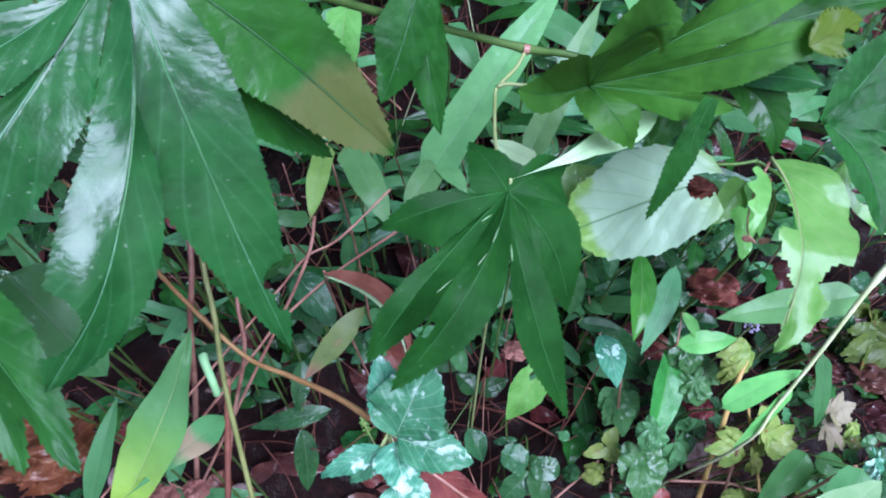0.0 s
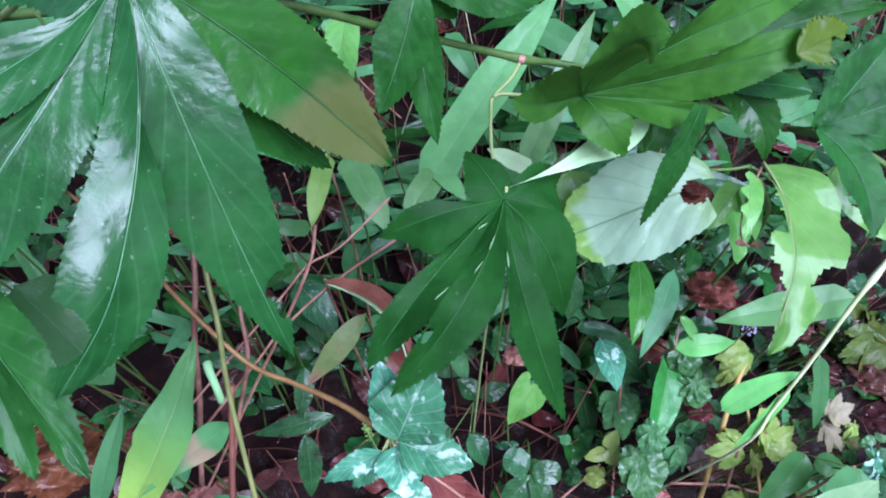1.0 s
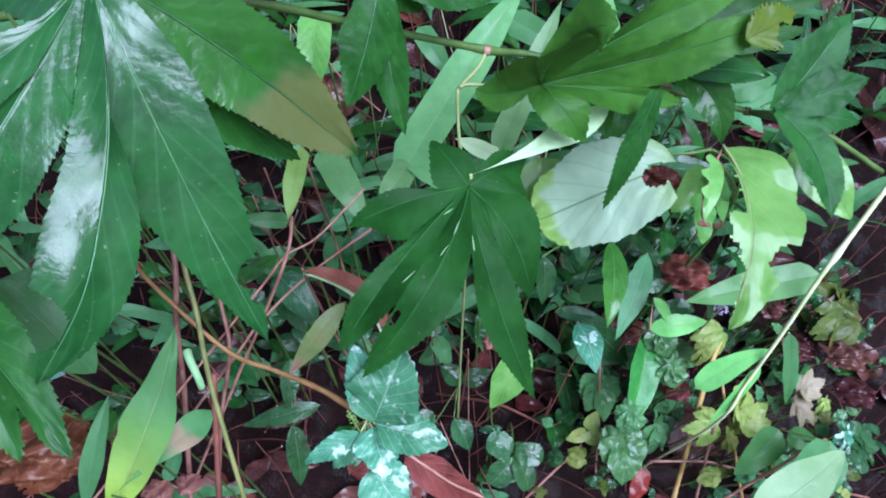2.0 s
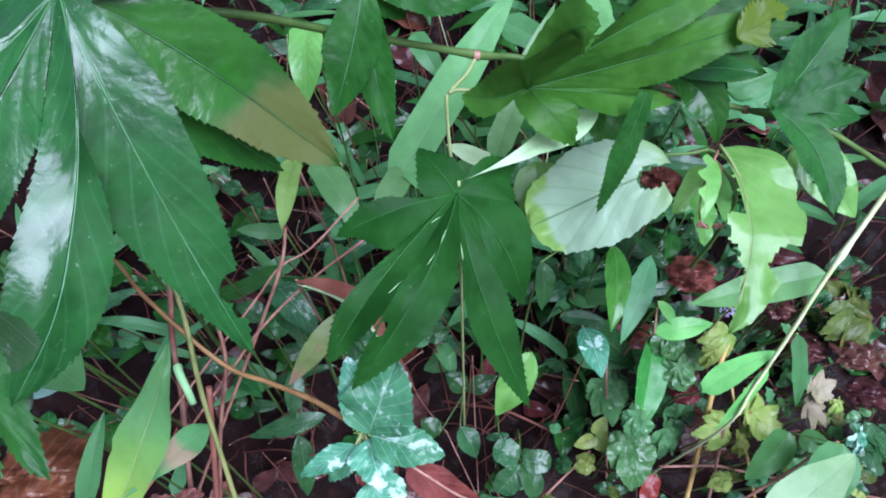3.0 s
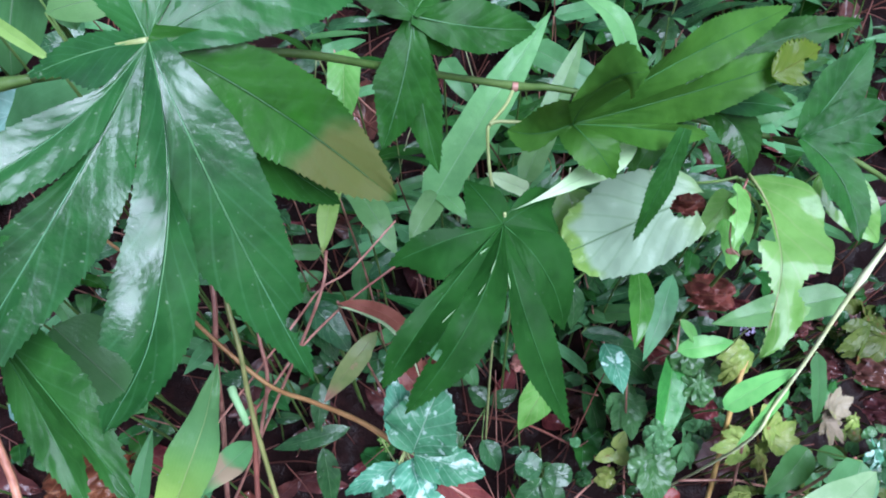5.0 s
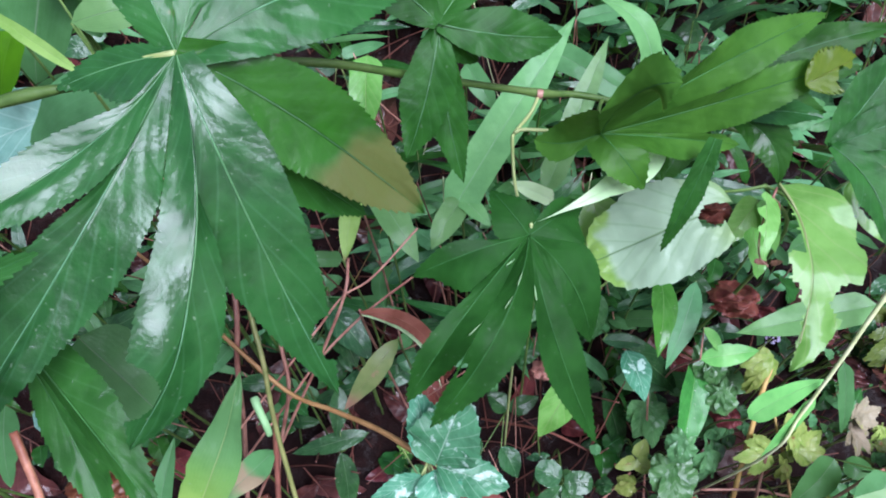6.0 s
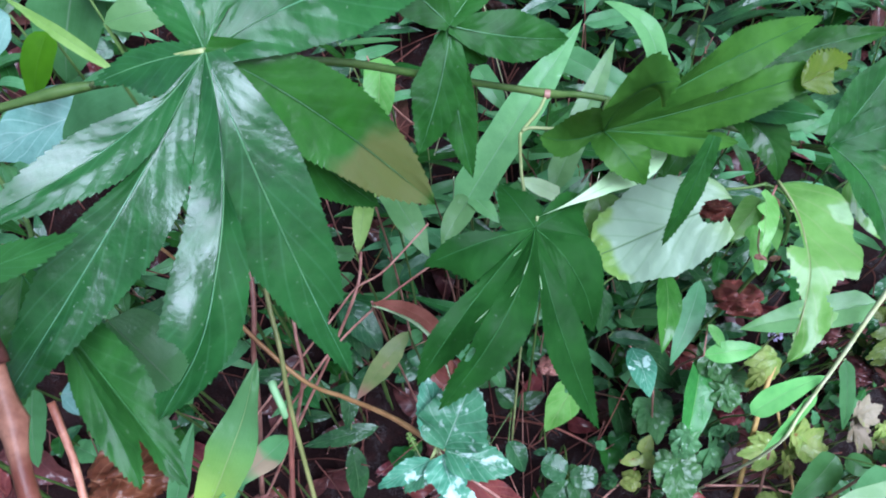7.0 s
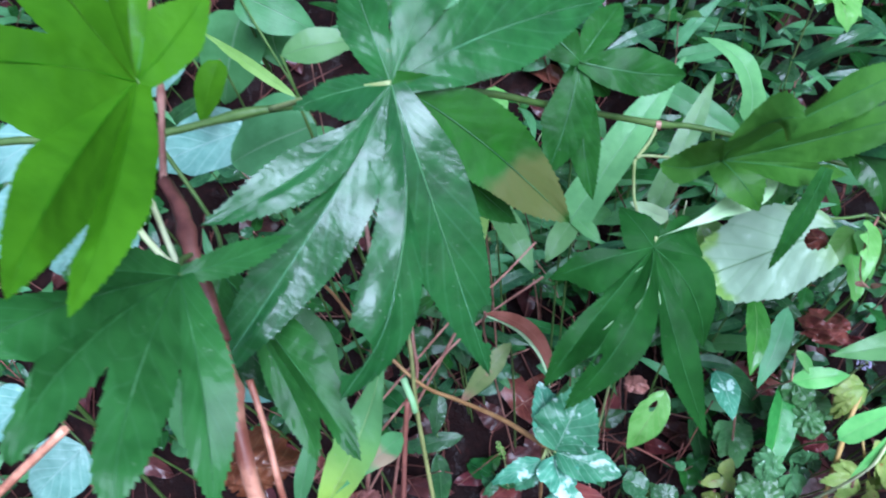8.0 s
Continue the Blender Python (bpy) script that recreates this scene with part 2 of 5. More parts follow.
WITHER = leaf_material("withering leaf", (0.115, 0.200, 0.057), (0.230, 0.290, 0.104), (0.299, 0.320, 0.152), gloss=0.45, rib=0.1, clear=0.25, parallel=True, tip=(0.391, 0.200, 0.142), tip_at=0.82, tip_soft=0.3, spots=(0.345, 0.240, 0.133), spot_level=0.6)
FOLDED = leaf_material("green leaf with a pale brown patch", (0.05, 0.21, 0.07), (0.09, 0.30, 0.11), (0.2, 0.36, 0.2), gloss=0.4, rib=0.1, clear=0.2, parallel=True, tip=(0.34, 0.25, 0.16), tip_at=0.52, tip_soft=0.2, tip_end=0.74)
WETGREEN = leaf_material("wet crinkled green leaf", (0.034, 0.150, 0.046), (0.086, 0.260, 0.087), (0.230, 0.400, 0.202), gloss=0.3, ribs=6, rib=0.5, clear=0.2, wet=0.9, swell=4.0, crinkle=2.0, shine=0.09)
DEAD = leaf_material("dead brown leaf", (0.090, 0.018, 0.017), (0.205, 0.048, 0.040), (0.260, 0.090, 0.055), gloss=0.4, ribs=7, rib=0.5, clear=0.1, wet=0.6, crinkle=1.3)
DEAD_ORANGE = leaf_material("dead orange-brown leaf", (0.095, 0.026, 0.013), (0.19, 0.058, 0.027), (0.34, 0.15, 0.08), gloss=0.4, ribs=7, rib=0.5, clear=0.1, wet=0.7, crinkle=1.6)
DEAD_PINK = leaf_material("dead pink-brown leaf", (0.236, 0.095, 0.069), (0.401, 0.190, 0.138), (0.472, 0.260, 0.166), gloss=0.5, ribs=7, rib=0.3, clear=0.1)
DEAD_CURL = leaf_material("dead orange-brown blade", (0.26, 0.095, 0.05), (0.40, 0.17, 0.10), (0.45, 0.24, 0.14), gloss=0.5, rib=0.2, clear=0.1, parallel=True)
RED = leaf_material("bright red dead leaf", (0.130, 0.008, 0.009), (0.236, 0.020, 0.020), (0.307, 0.060, 0.046), gloss=0.4, ribs=6, rib=0.3, clear=0.1, wet=0.6)
DEAD_DARK = leaf_material("wet dark dead leaf", (0.045, 0.013, 0.013), (0.112, 0.035, 0.030), (0.15, 0.058, 0.046), gloss=0.35, ribs=7, rib=0.5, clear=0.05, wet=0.7, crinkle=1.3)
STALK = stem_material("green herb stalk", (0.055, 0.13, 0.025), (0.11, 0.20, 0.05))
PALE_STEM = stem_material("pale yellow-green stem", (0.24, 0.31, 0.10), (0.36, 0.42, 0.18))
PINK = stem_material("pinkish dead stem", (0.24, 0.090, 0.066), (0.47, 0.235, 0.175))
ORANGE = stem_material("orange-brown stem", (0.27, 0.125, 0.045), (0.46, 0.25, 0.10))
BARK = stem_material("peeling orange bark", (0.27, 0.080, 0.048), (0.80, 0.37, 0.23), rough=0.42, streak=55.0)
DARK_BARK = stem_material("dark reddish bark", (0.07, 0.020, 0.016), (0.22, 0.075, 0.055), rough=0.5, streak=45.0)
TAN = stem_material("yellow-tan stem", (0.519, 0.310, 0.092), (0.755, 0.500, 0.202))
OLIVE_STEM = stem_material("olive grass stem", (0.13, 0.15, 0.045), (0.25, 0.25, 0.09))
CREAM = stem_material("pale cream-green stalk", (0.60, 0.68, 0.32), (0.78, 0.82, 0.50))
STRAW = stem_material("reddish straw", (0.085, 0.024, 0.017), (0.215, 0.070, 0.048), rough=0.6, streak=25.0)
VEIN = stem_material("pale green midrib", (0.045, 0.17, 0.06), (0.09, 0.25, 0.10), rough=0.4, gloss=0.4)
VEIN_DARK = stem_material("dull green midrib", (0.02, 0.12, 0.03), (0.035, 0.17, 0.045), rough=0.5, gloss=0.2)
SPIKE = stem_material("light green buds", (0.14, 0.36, 0.06), (0.26, 0.52, 0.12), rough=0.5)
LILAC = stem_material("lilac petals", (0.34, 0.28, 0.46), (0.60, 0.52, 0.72), rough=0.6)
SOIL = soil_material()

UP = Vector((0.0, -0.60, 0.80))
SKYWARD = Vector((0.11, -0.23, 0.97))
DROOPING = Vector((-0.02, -0.76, 0.65))
SHINING = Vector((0.44, -0.27, 0.85))


# ---- ground ----
def ground_z(x, y):
    """The height of the bank: level at its foot, rising away at about 29 degrees, level again far behind."""
    lean = 0.5 * (math.sqrt((y + 0.6) ** 2 + 0.06) - math.sqrt((y - 3.0) ** 2 + 0.8) + 3.6)
    rise = 0.56 * (lean - 0.84) - 0.17
    fade = max(0.0, 1 - max(abs(x), abs(y - 0.4)) / 1.5)
    bumps = 0.022 * noise.noise((x * 5, y * 5, 0.3)) + 0.010 * noise.noise((x * 17, y * 17, 2.0))
    return rise + bumps * fade


def spread(limit, fine):
    """Coordinates that are close together in the middle and reach far out."""
    inner = [i * fine for i in range(-45, 46)]
    outer, x = [], inner[-1]
    while x < limit:
        x = x * 1.35
        outer.append(x)
    return [-v for v in reversed(outer)] + inner + outer


def build_ground():
    bm = bmesh.new()
    xs, ys = spread(400, 0.022), spread(400, 0.022)
    grid = [[bm.verts.new((x, y + 0.45, ground_z(x, y + 0.45))) for x in xs] for y in ys]
    for a, b in zip(grid, grid[1:]):
        for i in range(len(xs) - 1):
            bm.faces.new((a[i], a[i + 1], b[i + 1], b[i])).smooth = True
    me = bpy.data.meshes.new("ground")
    bm.to_mesh(me)
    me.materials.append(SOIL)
    tagged(new("ground", me), "dark wet woodland soil on a sloping bank", "ground", kind="structure")


build_ground()


# ---- building blocks ----
def part(name, bm, material, parent, label=""):
    me = bpy.data.meshes.new(name)
    bm.to_mesh(me)
    bm.free()
    me.materials.append(material)
    ob = new(name, me)
    ob.parent = parent
    ob.matrix_parent_inverse = parent.matrix_world.inverted()
    return tagged(ob, label)


def thing(name, at, label, category, group=""):
    ob = new(name)
    ob.location = at
    ob.matrix_world = Matrix.Translation(at)
    ob.empty_display_size = 0.02
    return tagged(ob, label, category, group)


def smooth_line(points, steps=6):
    """A rounded line through the points."""
    p = [Vector(v) for v in points]
    if len(p) == 2:
        return [p[0].lerp(p[1], i / steps) for i in range(steps + 1)]
    q = [2 * p[0] - p[1]] + p + [2 * p[-1] - p[-2]]
    line = []
    for a, b, c, d in zip(q, q[1:], q[2:], q[3:]):
        for i in range(steps):
            t = i / steps
            line.append(0.5 * (2 * b + (c - a) * t + (2 * a - 5 * b + 4 * c - d) * t * t + (3 * b - a - 3 * c + d) * t ** 3))
    return line + [p[-1]]


def rod(bm, points, r0, r1, sides=7, knots=(), rough=0.16):
    """A round stem along the points, from radius r0 to r1, swollen at the knots (fractions of its length)."""
    line = smooth_line(points)
    rings, side = [], None
    for i, p in enumerate(line):
        way = (line[min(i + 1, len(line) - 1)] - line[max(i - 1, 0)]).normalized()
        side = way.orthogonal() if side is None else side - way * side.dot(way)
        side.normalize()
        other = way.cross(side)
        u = i / (len(line) - 1)
        r = r0 + (r1 - r0) * u
        for k in knots:
            r *= 1 + 0.55 * math.exp(-((u - k) * len(line) / 0.9) ** 2)
        ring = []
        for j in range(sides):
            a = 2 * math.pi * j / sides
            w = r * (1 + rough * noise.noise(p * 90 + Vector((j * 3.1, 0, 0))))
            ring.append(bm.verts.new(p + side * (w * math.cos(a)) + other * (w * math.sin(a))))
        rings.append(ring)
    for a, b in zip(rings, rings[1:]):
        for j in range(sides):
            bm.faces.new((a[j], a[(j + 1) % sides], b[(j + 1) % sides], b[j])).smooth = True
    bm.faces.new(rings[0][::-1])
    bm.faces.new(rings[-1])


def outline(kind, u, taper=1.6):
    """Half the width of a leaf at u of its length, 1 at the widest."""
    if kind == "lobe":
        if u < 0.5:
            return 0.30 + 0.70 * math.sin(math.pi * u) ** 1.1
        return 1 - ((u - 0.5) / 0.5) ** taper
    if kind == "lance":
        return math.sin(math.pi * u ** 0.75) ** 0.9
    if kind == "ovate":
        return math.sin(math.pi * u ** 0.62) ** 0.72
    if kind == "grass":
        return min(1.0, (u / 0.12) ** 0.6 if u < 0.12 else 1.0) * (1 - max(0.0, (u - 0.45) / 0.55) ** 1.8)
    if kind == "spoon":
        return math.sin(math.pi * u ** 2.3) ** 0.9
    if kind == "round":
        return math.sqrt(max(0.0, 1 - (2 * u - 1) ** 2)) ** 0.8
    return 1.0


def bow(base, via, tip, u):
    """The point at u of the curve that passes via half-way."""
    return base * ((1 - u) * (1 - 2 * u)) + via * (4 * u * (1 - u)) + tip * (u * (2 * u - 1))


def midline(base, tip, face, arch=0.0, bend=0.0):
    """Points along the midrib of the blade of that shape, a hair above it."""
    base, tip, face = Vector(base), Vector(tip), Vector(face)
    way = (tip - base).normalized()
    side = way.cross(face).normalized()
    up = side.cross(way)
    length = (tip - base).length
    via = (base + tip) / 2 + up * (arch * length) + side * (bend * length)
    return [bow(base, via, tip, i / 7) + up * 0.0001 for i in range(7)]


def blade(bm, base, tip, width, kind="lance", face=UP, arch=0.08, bend=0.0, fold=0.12, twist=0.0, teeth=0.0, tooth=0.001,
          wave=0.03, via=None, eaten=None, rows=0, taper=1.6):
    """One leaf blade from base to tip. arch: bulge of its length towards face; bend: sideways; via: a point that its
    midrib passes half-way, in place of both; fold: how far the halves rise from the midrib; twist: degrees from base to tip;
    teeth, tooth: spacing and length of the teeth; eaten(u, v): true where it is chewed away."""
    base, tip, face = Vector(base), Vector(tip), Vector(face)
    way = tip - base
    length = way.length
    way.normalize()
    side = way.cross(face).normalized()
    up = side.cross(way).normalized()
    via = (base + tip) / 2 + up * (arch * length) + side * (bend * length) if via is None else Vector(via)
    n = rows or (max(8, int(length / teeth)) * 4 if teeth else 16)
    cols = (-1, -0.72, -0.4, -0.12, 0, 0.12, 0.4, 0.72, 1) if eaten is None else [i / 15 for i in range(-15, 16)]
    if eaten is not None:
        n = max(n, 56)
    seed = base.x * 37 + base.y * 91 + tip.x * 53
    uv = bm.loops.layers.uv.verify()
    grid = []
    for i in range(n + 1):
        u = i / n
        centre = bow(base, via, tip, u)
        along = (base * (4 * u - 3) + via * (4 - 8 * u) + tip * (4 * u - 1)).normalized()
        s0 = along.cross(face).normalized()
        t0 = s0.cross(along)
        w = outline(kind, u, taper) * width / 2
        a = radians(twist * (u - 0.3))
        s, t = s0 * math.cos(a) + t0 * math.sin(a), t0 * math.cos(a) - s0 * math.sin(a)
        saw = tooth * (0.0, 0.25, 0.55, 1.0)[i % 4] * (0.7 + 0.6 * noise.noise((i // 4 * 1.7, seed, 0))) if teeth and 0.12 < u < 0.97 else 0.0
        row = []
        for v in cols:
            uneven = 1 + 0.09 * noise.noise((u * 4.5, seed, 5.0 if v > 0 else 9.0)) - 0.5 * max(0.0, noise.noise((u * 8, seed * 1.3, 15.0 if v > 0 else 19.0)) - 0.42)
            reach = v * w * uneven + (math.copysign(saw, v) if abs(v) > 0.8 else 0.0)
            ripple = wave * width * noise.noise((u * 3.3 + seed, v * 1.1, seed * 0.7)) + 0.5 * wave * width * abs(v) * math.sin(u * 17 + seed + (2 if v > 0 else 0))
            row.append(bm.verts.new(centre + s * reach + along * (0.9 * saw if abs(v) > 0.8 else 0.0) + t * (fold * abs(v) * w + ripple)))
        grid.append(row)
    for i in range(n):
        for j in range(len(cols) - 1):
            if eaten is not None and eaten((i + 0.5) / n, (cols[j] + cols[j + 1]) / 2):
                continue
            f = bm.faces.new((grid[i][j], grid[i][j + 1], grid[i + 1][j + 1], grid[i + 1][j]))
            f.smooth = True
            for loop, (a, b) in zip(f.loops, ((i, j), (i, j + 1), (i + 1, j + 1), (i + 1, j))):
                loop[uv].uv = (a / n, 0.5 + 0.5 * cols[b])


def leaf(parent, material, base, tip, width, name="leaf", label="", **shape):
    bm = bmesh.new()
    blade(bm, base, tip, width, **shape)
    return part(name, bm, material, parent, label)


def stem(parent, material, points, r0, r1, name="stem", label="", **shape):
    bm = bmesh.new()
    rod(bm, points, r0, r1, **shape)
    return part(name, bm, material, parent, label)


def palmate(parent, material, hub, lobes, label="", face=UP, teeth=0.0028, tooth=0.0008, ribbed=True, **shape):
    """A hand-shaped leaf: lobes (tip, width, arch, bend) that join at the hub, the later above the earlier."""
    bm = bmesh.new()
    for i, (tip, width, arch, bend) in enumerate(lobes):
        blade(bm, Vector(hub) + Vector(face) * (0.0009 * i), tip, width, kind="lobe", face=face, arch=arch, bend=bend, teeth=teeth, tooth=tooth, fold=0.14, wave=0.055, **shape)
    whole = part("leaf", bm, material, parent, label)
    if ribbed:
        for i, (tip, width, arch, bend) in enumerate(lobes):
            rib = bmesh.new()
            rod(rib, midline(Vector(hub) + Vector(face) * (0.0009 * i + 0.0001), tip, face, arch, bend), 0.00034, 0.0001, sides=5)
            part("midrib", rib, VEIN, whole)
    return whole


def ease(x):
    x = min(1.0, max(0.0, x))
    return x * x * (3 - 2 * x)


def web_lobe(bm, uv, hub, tip, via, width, before, after, face, teeth, tooth, fold=0.10, wave=0.03, taper=1.6, swell=(), sag=(), ramp=(), eaten=None, neck=0.32):
    """One lobe of a webbed leaf. before, after: where it parts from its neighbours, or None at the outer lobes;
    swell: blisters (u, radius, v, radius, height); sag: (from, to, side, depth) where a margin turns down; ramp: (from, crest, end, side, height) of a swollen half; eaten(u, v): true where chewed away."""
    length = (tip - hub).length
    way = (tip - hub).normalized()
    n = max(10, int(length / teeth)) * 4
    cols = [i / 12 for i in range(-12, 13)] if eaten or swell or ramp else [-1, -0.86, -0.66, -0.42, -0.2, -0.06, 0, 0.06, 0.2, 0.42, 0.66, 0.86, 1]
    seed = hub.x * 37 + hub.y * 91 + tip.x * 53

    def half(u):
        """Half of the lobe's width at u."""
        if u < 0.5:
            return width / 2 * (neck + (1 - neck) * math.sin(math.pi * u) ** 1.1)
        return width / 2 * (1 - ((u - 0.5) / 0.5) ** taper)

    def frame_at(u):
        along = (hub * (4 * u - 3) + via * (4 - 8 * u) + tip * (4 * u - 1)).normalized()
        s = along.cross(face).normalized()
        return along, s, s.cross(along)

    parts_at = {}
    for side, point in ((-1, before), (1, after)):
        if point is not None:
            u = min(0.85, max(0.06, (point - hub).dot(way) / length))
            off = point - (bow(hub, via, tip, u) + frame_at(u)[1] * (side * half(u)))
            parts_at[side] = (u, off)
    grid = []
    for i in range(n + 1):
        u = i / n
        centre = bow(hub, via, tip, u)
        along, s, t = frame_at(u)
        row = []
        for v in cols:
            side, a = (1 if v > 0 else -1), abs(v)
            saw, damp = 0.0, 1.0
            edge = centre + s * (side * half(u) * (1 + 0.10 * noise.noise((u * 4.5, seed, 5.0 * side))))
            start = 0.1
            if side in parts_at:
                start, off = parts_at[side]
                if u <= start:
                    edge = hub + (point_of(before, after, side) - hub) * (u / start)
                    damp = 1 - a * a
                else:
                    k = (u - start) / (1 - start)
                    edge = edge + off * (1 - ease(k / 0.7))
                    damp = 1 - a * a * (1 - ease(k / 0.2))
            if start < u < 0.975:
                saw = tooth * (0.0, 0.3, 0.62, 1.0)[i % 4] * (0.75 + 0.7 * noise.noise((i // 4 * 1.7, seed, side * 3.0))) * ease((u - start) / 0.06)
            p = centre + (edge - centre) * a
            if a == 1:
                p += s * (side * saw) + along * (0.9 * saw)
            lift = fold * a * half(u) + damp * wave * width * (noise.noise((u * 3.3 + seed, v * 1.1, seed * 0.7)) + 0.5 * a * math.sin(u * 13 + seed + 2 * side))
            lift += damp * 0.00007 * math.sin(6.283 * (9 * u - 1.5 * a ** 0.8)) * a * (1 - a) * 4 * ease(u / 0.2)
            for cu, ru, cv, rv, height in swell:
                lift += height * ease(1 - math.hypot((u - cu) / ru, (v - cv) / rv))
            for lo, top, end, which, height in ramp:
                if lo < u < end and v * which > 0:
                    rest = (u - lo) / (top - lo) if u < top else ease((end - u) / (end - top))
                    lift += height * rest * ease((a - 0.03) / 0.3)
            for lo, hi, which, depth in sag:
                if lo < u < hi and v * which > 0:
                    lift -= depth * a ** 3 * math.sin(math.pi * (u - lo) / (hi - lo))
            row.append(bm.verts.new(p + t * lift))
        grid.append(row)
    for i in range(n):
        for j in range(len(cols) - 1):
            if eaten is not None and eaten((i + 0.5) / n, (cols[j] + cols[j + 1]) / 2):
                continue
            f = bm.faces.new((grid[i][j], grid[i][j + 1], grid[i + 1][j + 1], grid[i + 1][j]))
            f.smooth = True
            for loop, (a, b) in zip(f.loops, ((i, j), (i, j + 1), (i + 1, j + 1), (i + 1, j))):
                loop[uv].uv = (a / n, 0.5 + 0.5 * cols[b])


def point_of(before, after, side):
    return after if side > 0 else before


def webbed(parent, material, hub, lobes, webs, label="", face=UP, teeth=0.0028, tooth=0.0009, rib=0.00030, closed=None, vein=None, **shape):
    """A hand-shaped leaf in one piece: lobes (tip, via, width, form) in order round the hub, and the points where
    each parts from the next one; closed: where the last parts from the first."""
    hub, face = Vector(hub), Vector(face).normalized()
    bm = bmesh.new()
    uv = bm.loops.layers.uv.verify()
    joints = [closed, *webs, closed]
    for i, (tip, via, width, form) in enumerate(lobes):
        before, after = (Vector(p) if p else None for p in (joints[i], joints[i + 1]))
        own = {**shape, **form}
        web_lobe(bm, uv, hub, Vector(tip), Vector(via), width, before, after, Vector(own.pop("face", face)), own.pop("teeth", teeth), own.pop("tooth", tooth), **own)
    whole = part("leaf", bm, material, parent, label)
    for tip, via, width, form in lobes:
        bm = bmesh.new()
        tip, via = Vector(tip), Vector(via)
        rod(bm, [bow(hub, via, tip, k / 8) + Vector(form.get("face", face)) * 0.0001 for k in range(8)], rib, 0.00012, sides=5)
        part("midrib", bm, vein or VEIN, whole)
    return whole


def root_of(p, dx=0.0, dy=0.0):
    """The place on the ground below p."""
    x, y = p[0] + dx, p[1] + dy
    return (x, y, ground_z(x, y))


def sprig(name, label, category, material, leaves, stem_material=STALK, dx=0.0, dy=0.04, r=0.0009, group="", joint=None, **shape):
    """A small plant: leaves (base, tip, width) on one stem that rises from the ground to where they join."""
    joint = joint or leaves[0][0]
    foot = root_of(joint, dx, dy)
    plant = thing(name, foot, label, category, group)
    middle = (Vector(foot) + Vector(joint)) / 2 + Vector((dx * 0.2, 0.01, 0.02))
    stem(plant, stem_material, [Vector(foot) - Vector((0, 0, 0.01)), middle, joint], r * 1.3, r * 0.8)
    for base, tip, width in leaves:
        if (Vector(base) - Vector(joint)).length > 0.004:
            stem(plant, stem_material, [joint, base], r * 0.8, r * 0.5, name="leaf_stalk")
        leaf(plant, material, base, tip, width, **shape)
    return plant


# ---- the palmate herb: an arching stalk with hanging hand-shaped leaves ----
far_left = (-0.42, 0.20, ground_z(-0.42, 0.20))
herb = thing("palmate_herb", far_left, "arching green herb with wet hand-shaped toothed leaves", "plant", "palmate herbs")
stem(herb, STALK, [(-0.42, 0.20, ground_z(-0.42, 0.20) - 0.02), (-0.38, 0.21, 0.2), (-0.334, 0.212, 0.382), (-0.214, 0.238, 0.387), (-0.157, 0.254, 0.390), (-0.070, 0.275, 0.384), (-0.015, 0.308, 0.344),
                   (0.047, 0.336, 0.305), (0.085, 0.347, 0.289), (0.211, 0.346, 0.249), (0.257, 0.337, 0.241), (0.308, 0.330, 0.211)], 0.0021, 0.0019, knots=(0.34, 0.55, 0.64), name="stalk")
for at in ((0.047, 0.334, 0.306), (-0.071, 0.273, 0.387), (0.211, 0.346, 0.249)):
    bm = bmesh.new()
    rod(bm, [Vector(at) + Vector((-0.0016, 0, 0.0003)), at, Vector(at) + Vector((0.0016, 0, -0.0003))], 0.0026, 0.0026, sides=9)
    part("node", bm, PINK, herb, "swollen pinkish node")
hub = (-0.0842, 0.2208, 0.4356)
SHEEN = (0.45, -0.37, 0.81)
hand = webbed(herb, HERB, hub, [
    ((-0.044, 0.154, 0.314), (-0.0644, 0.1834, 0.3941), 0.0345, dict(face=(0.31, -0.52, 0.86), fold=0.11, eaten=lambda u, v: (u - 0.83) ** 2 / 0.0014 + (v + 1.0) ** 2 / 0.8 < 1 or (u - 0.88) ** 2 / 0.0006 + (v + 1.0) ** 2 / 0.5 < 1)),
    ((-0.098, 0.113, 0.368), (-0.075, 0.159, 0.405), 0.0310, dict(face=(0.70, -0.36, 0.62), taper=2.8, swell=((0.75, 0.20, 0.30, 0.80, 0.0030),), eaten=lambda u, v: (u - 0.84) ** 2 / 0.006 + (v - 1.0) ** 2 / 0.9 < 1)),
    ((-0.1535, 0.1041, 0.3745), (-0.1071, 0.1661, 0.4152), 0.0310, dict(fold=0.10, ramp=((0.62, 0.80, 0.85, -1, 0.0030),))),
    ((-0.143, 0.147, 0.433), (-0.108, 0.184, 0.429), 0.0235, dict(face=(0.46, -0.31, 0.83), ramp=((0.45, 0.70, 0.82, -1, 0.0010),))),
    ((-0.127, 0.215, 0.426), (-0.106, 0.219, 0.432), 0.0125, {})],
    [(-0.0842, 0.1997, 0.4263), (-0.0852, 0.1808, 0.4184), (-0.0951, 0.1858, 0.4253), (-0.0951, 0.2037, 0.4322)],
    "glossy dark green leaf with toothed lobes", face=SHEEN, fold=0.05)
webbed(herb, HERB_HALF, Vector(hub) - Vector((0, 0, 0.001)), [
    ((-0.101, 0.249, 0.470), (-0.094, 0.238, 0.453), 0.0234, {}),
    ((-0.062, 0.264, 0.462), (-0.075, 0.245, 0.450), 0.0265, {}),
    ((0.005, 0.306, 0.414), (-0.044, 0.255, 0.435), 0.0360, {})],
    [(-0.085, 0.233, 0.443), (-0.077, 0.236, 0.441)], "upper lobes of a glossy leaf", face=DROOPING)
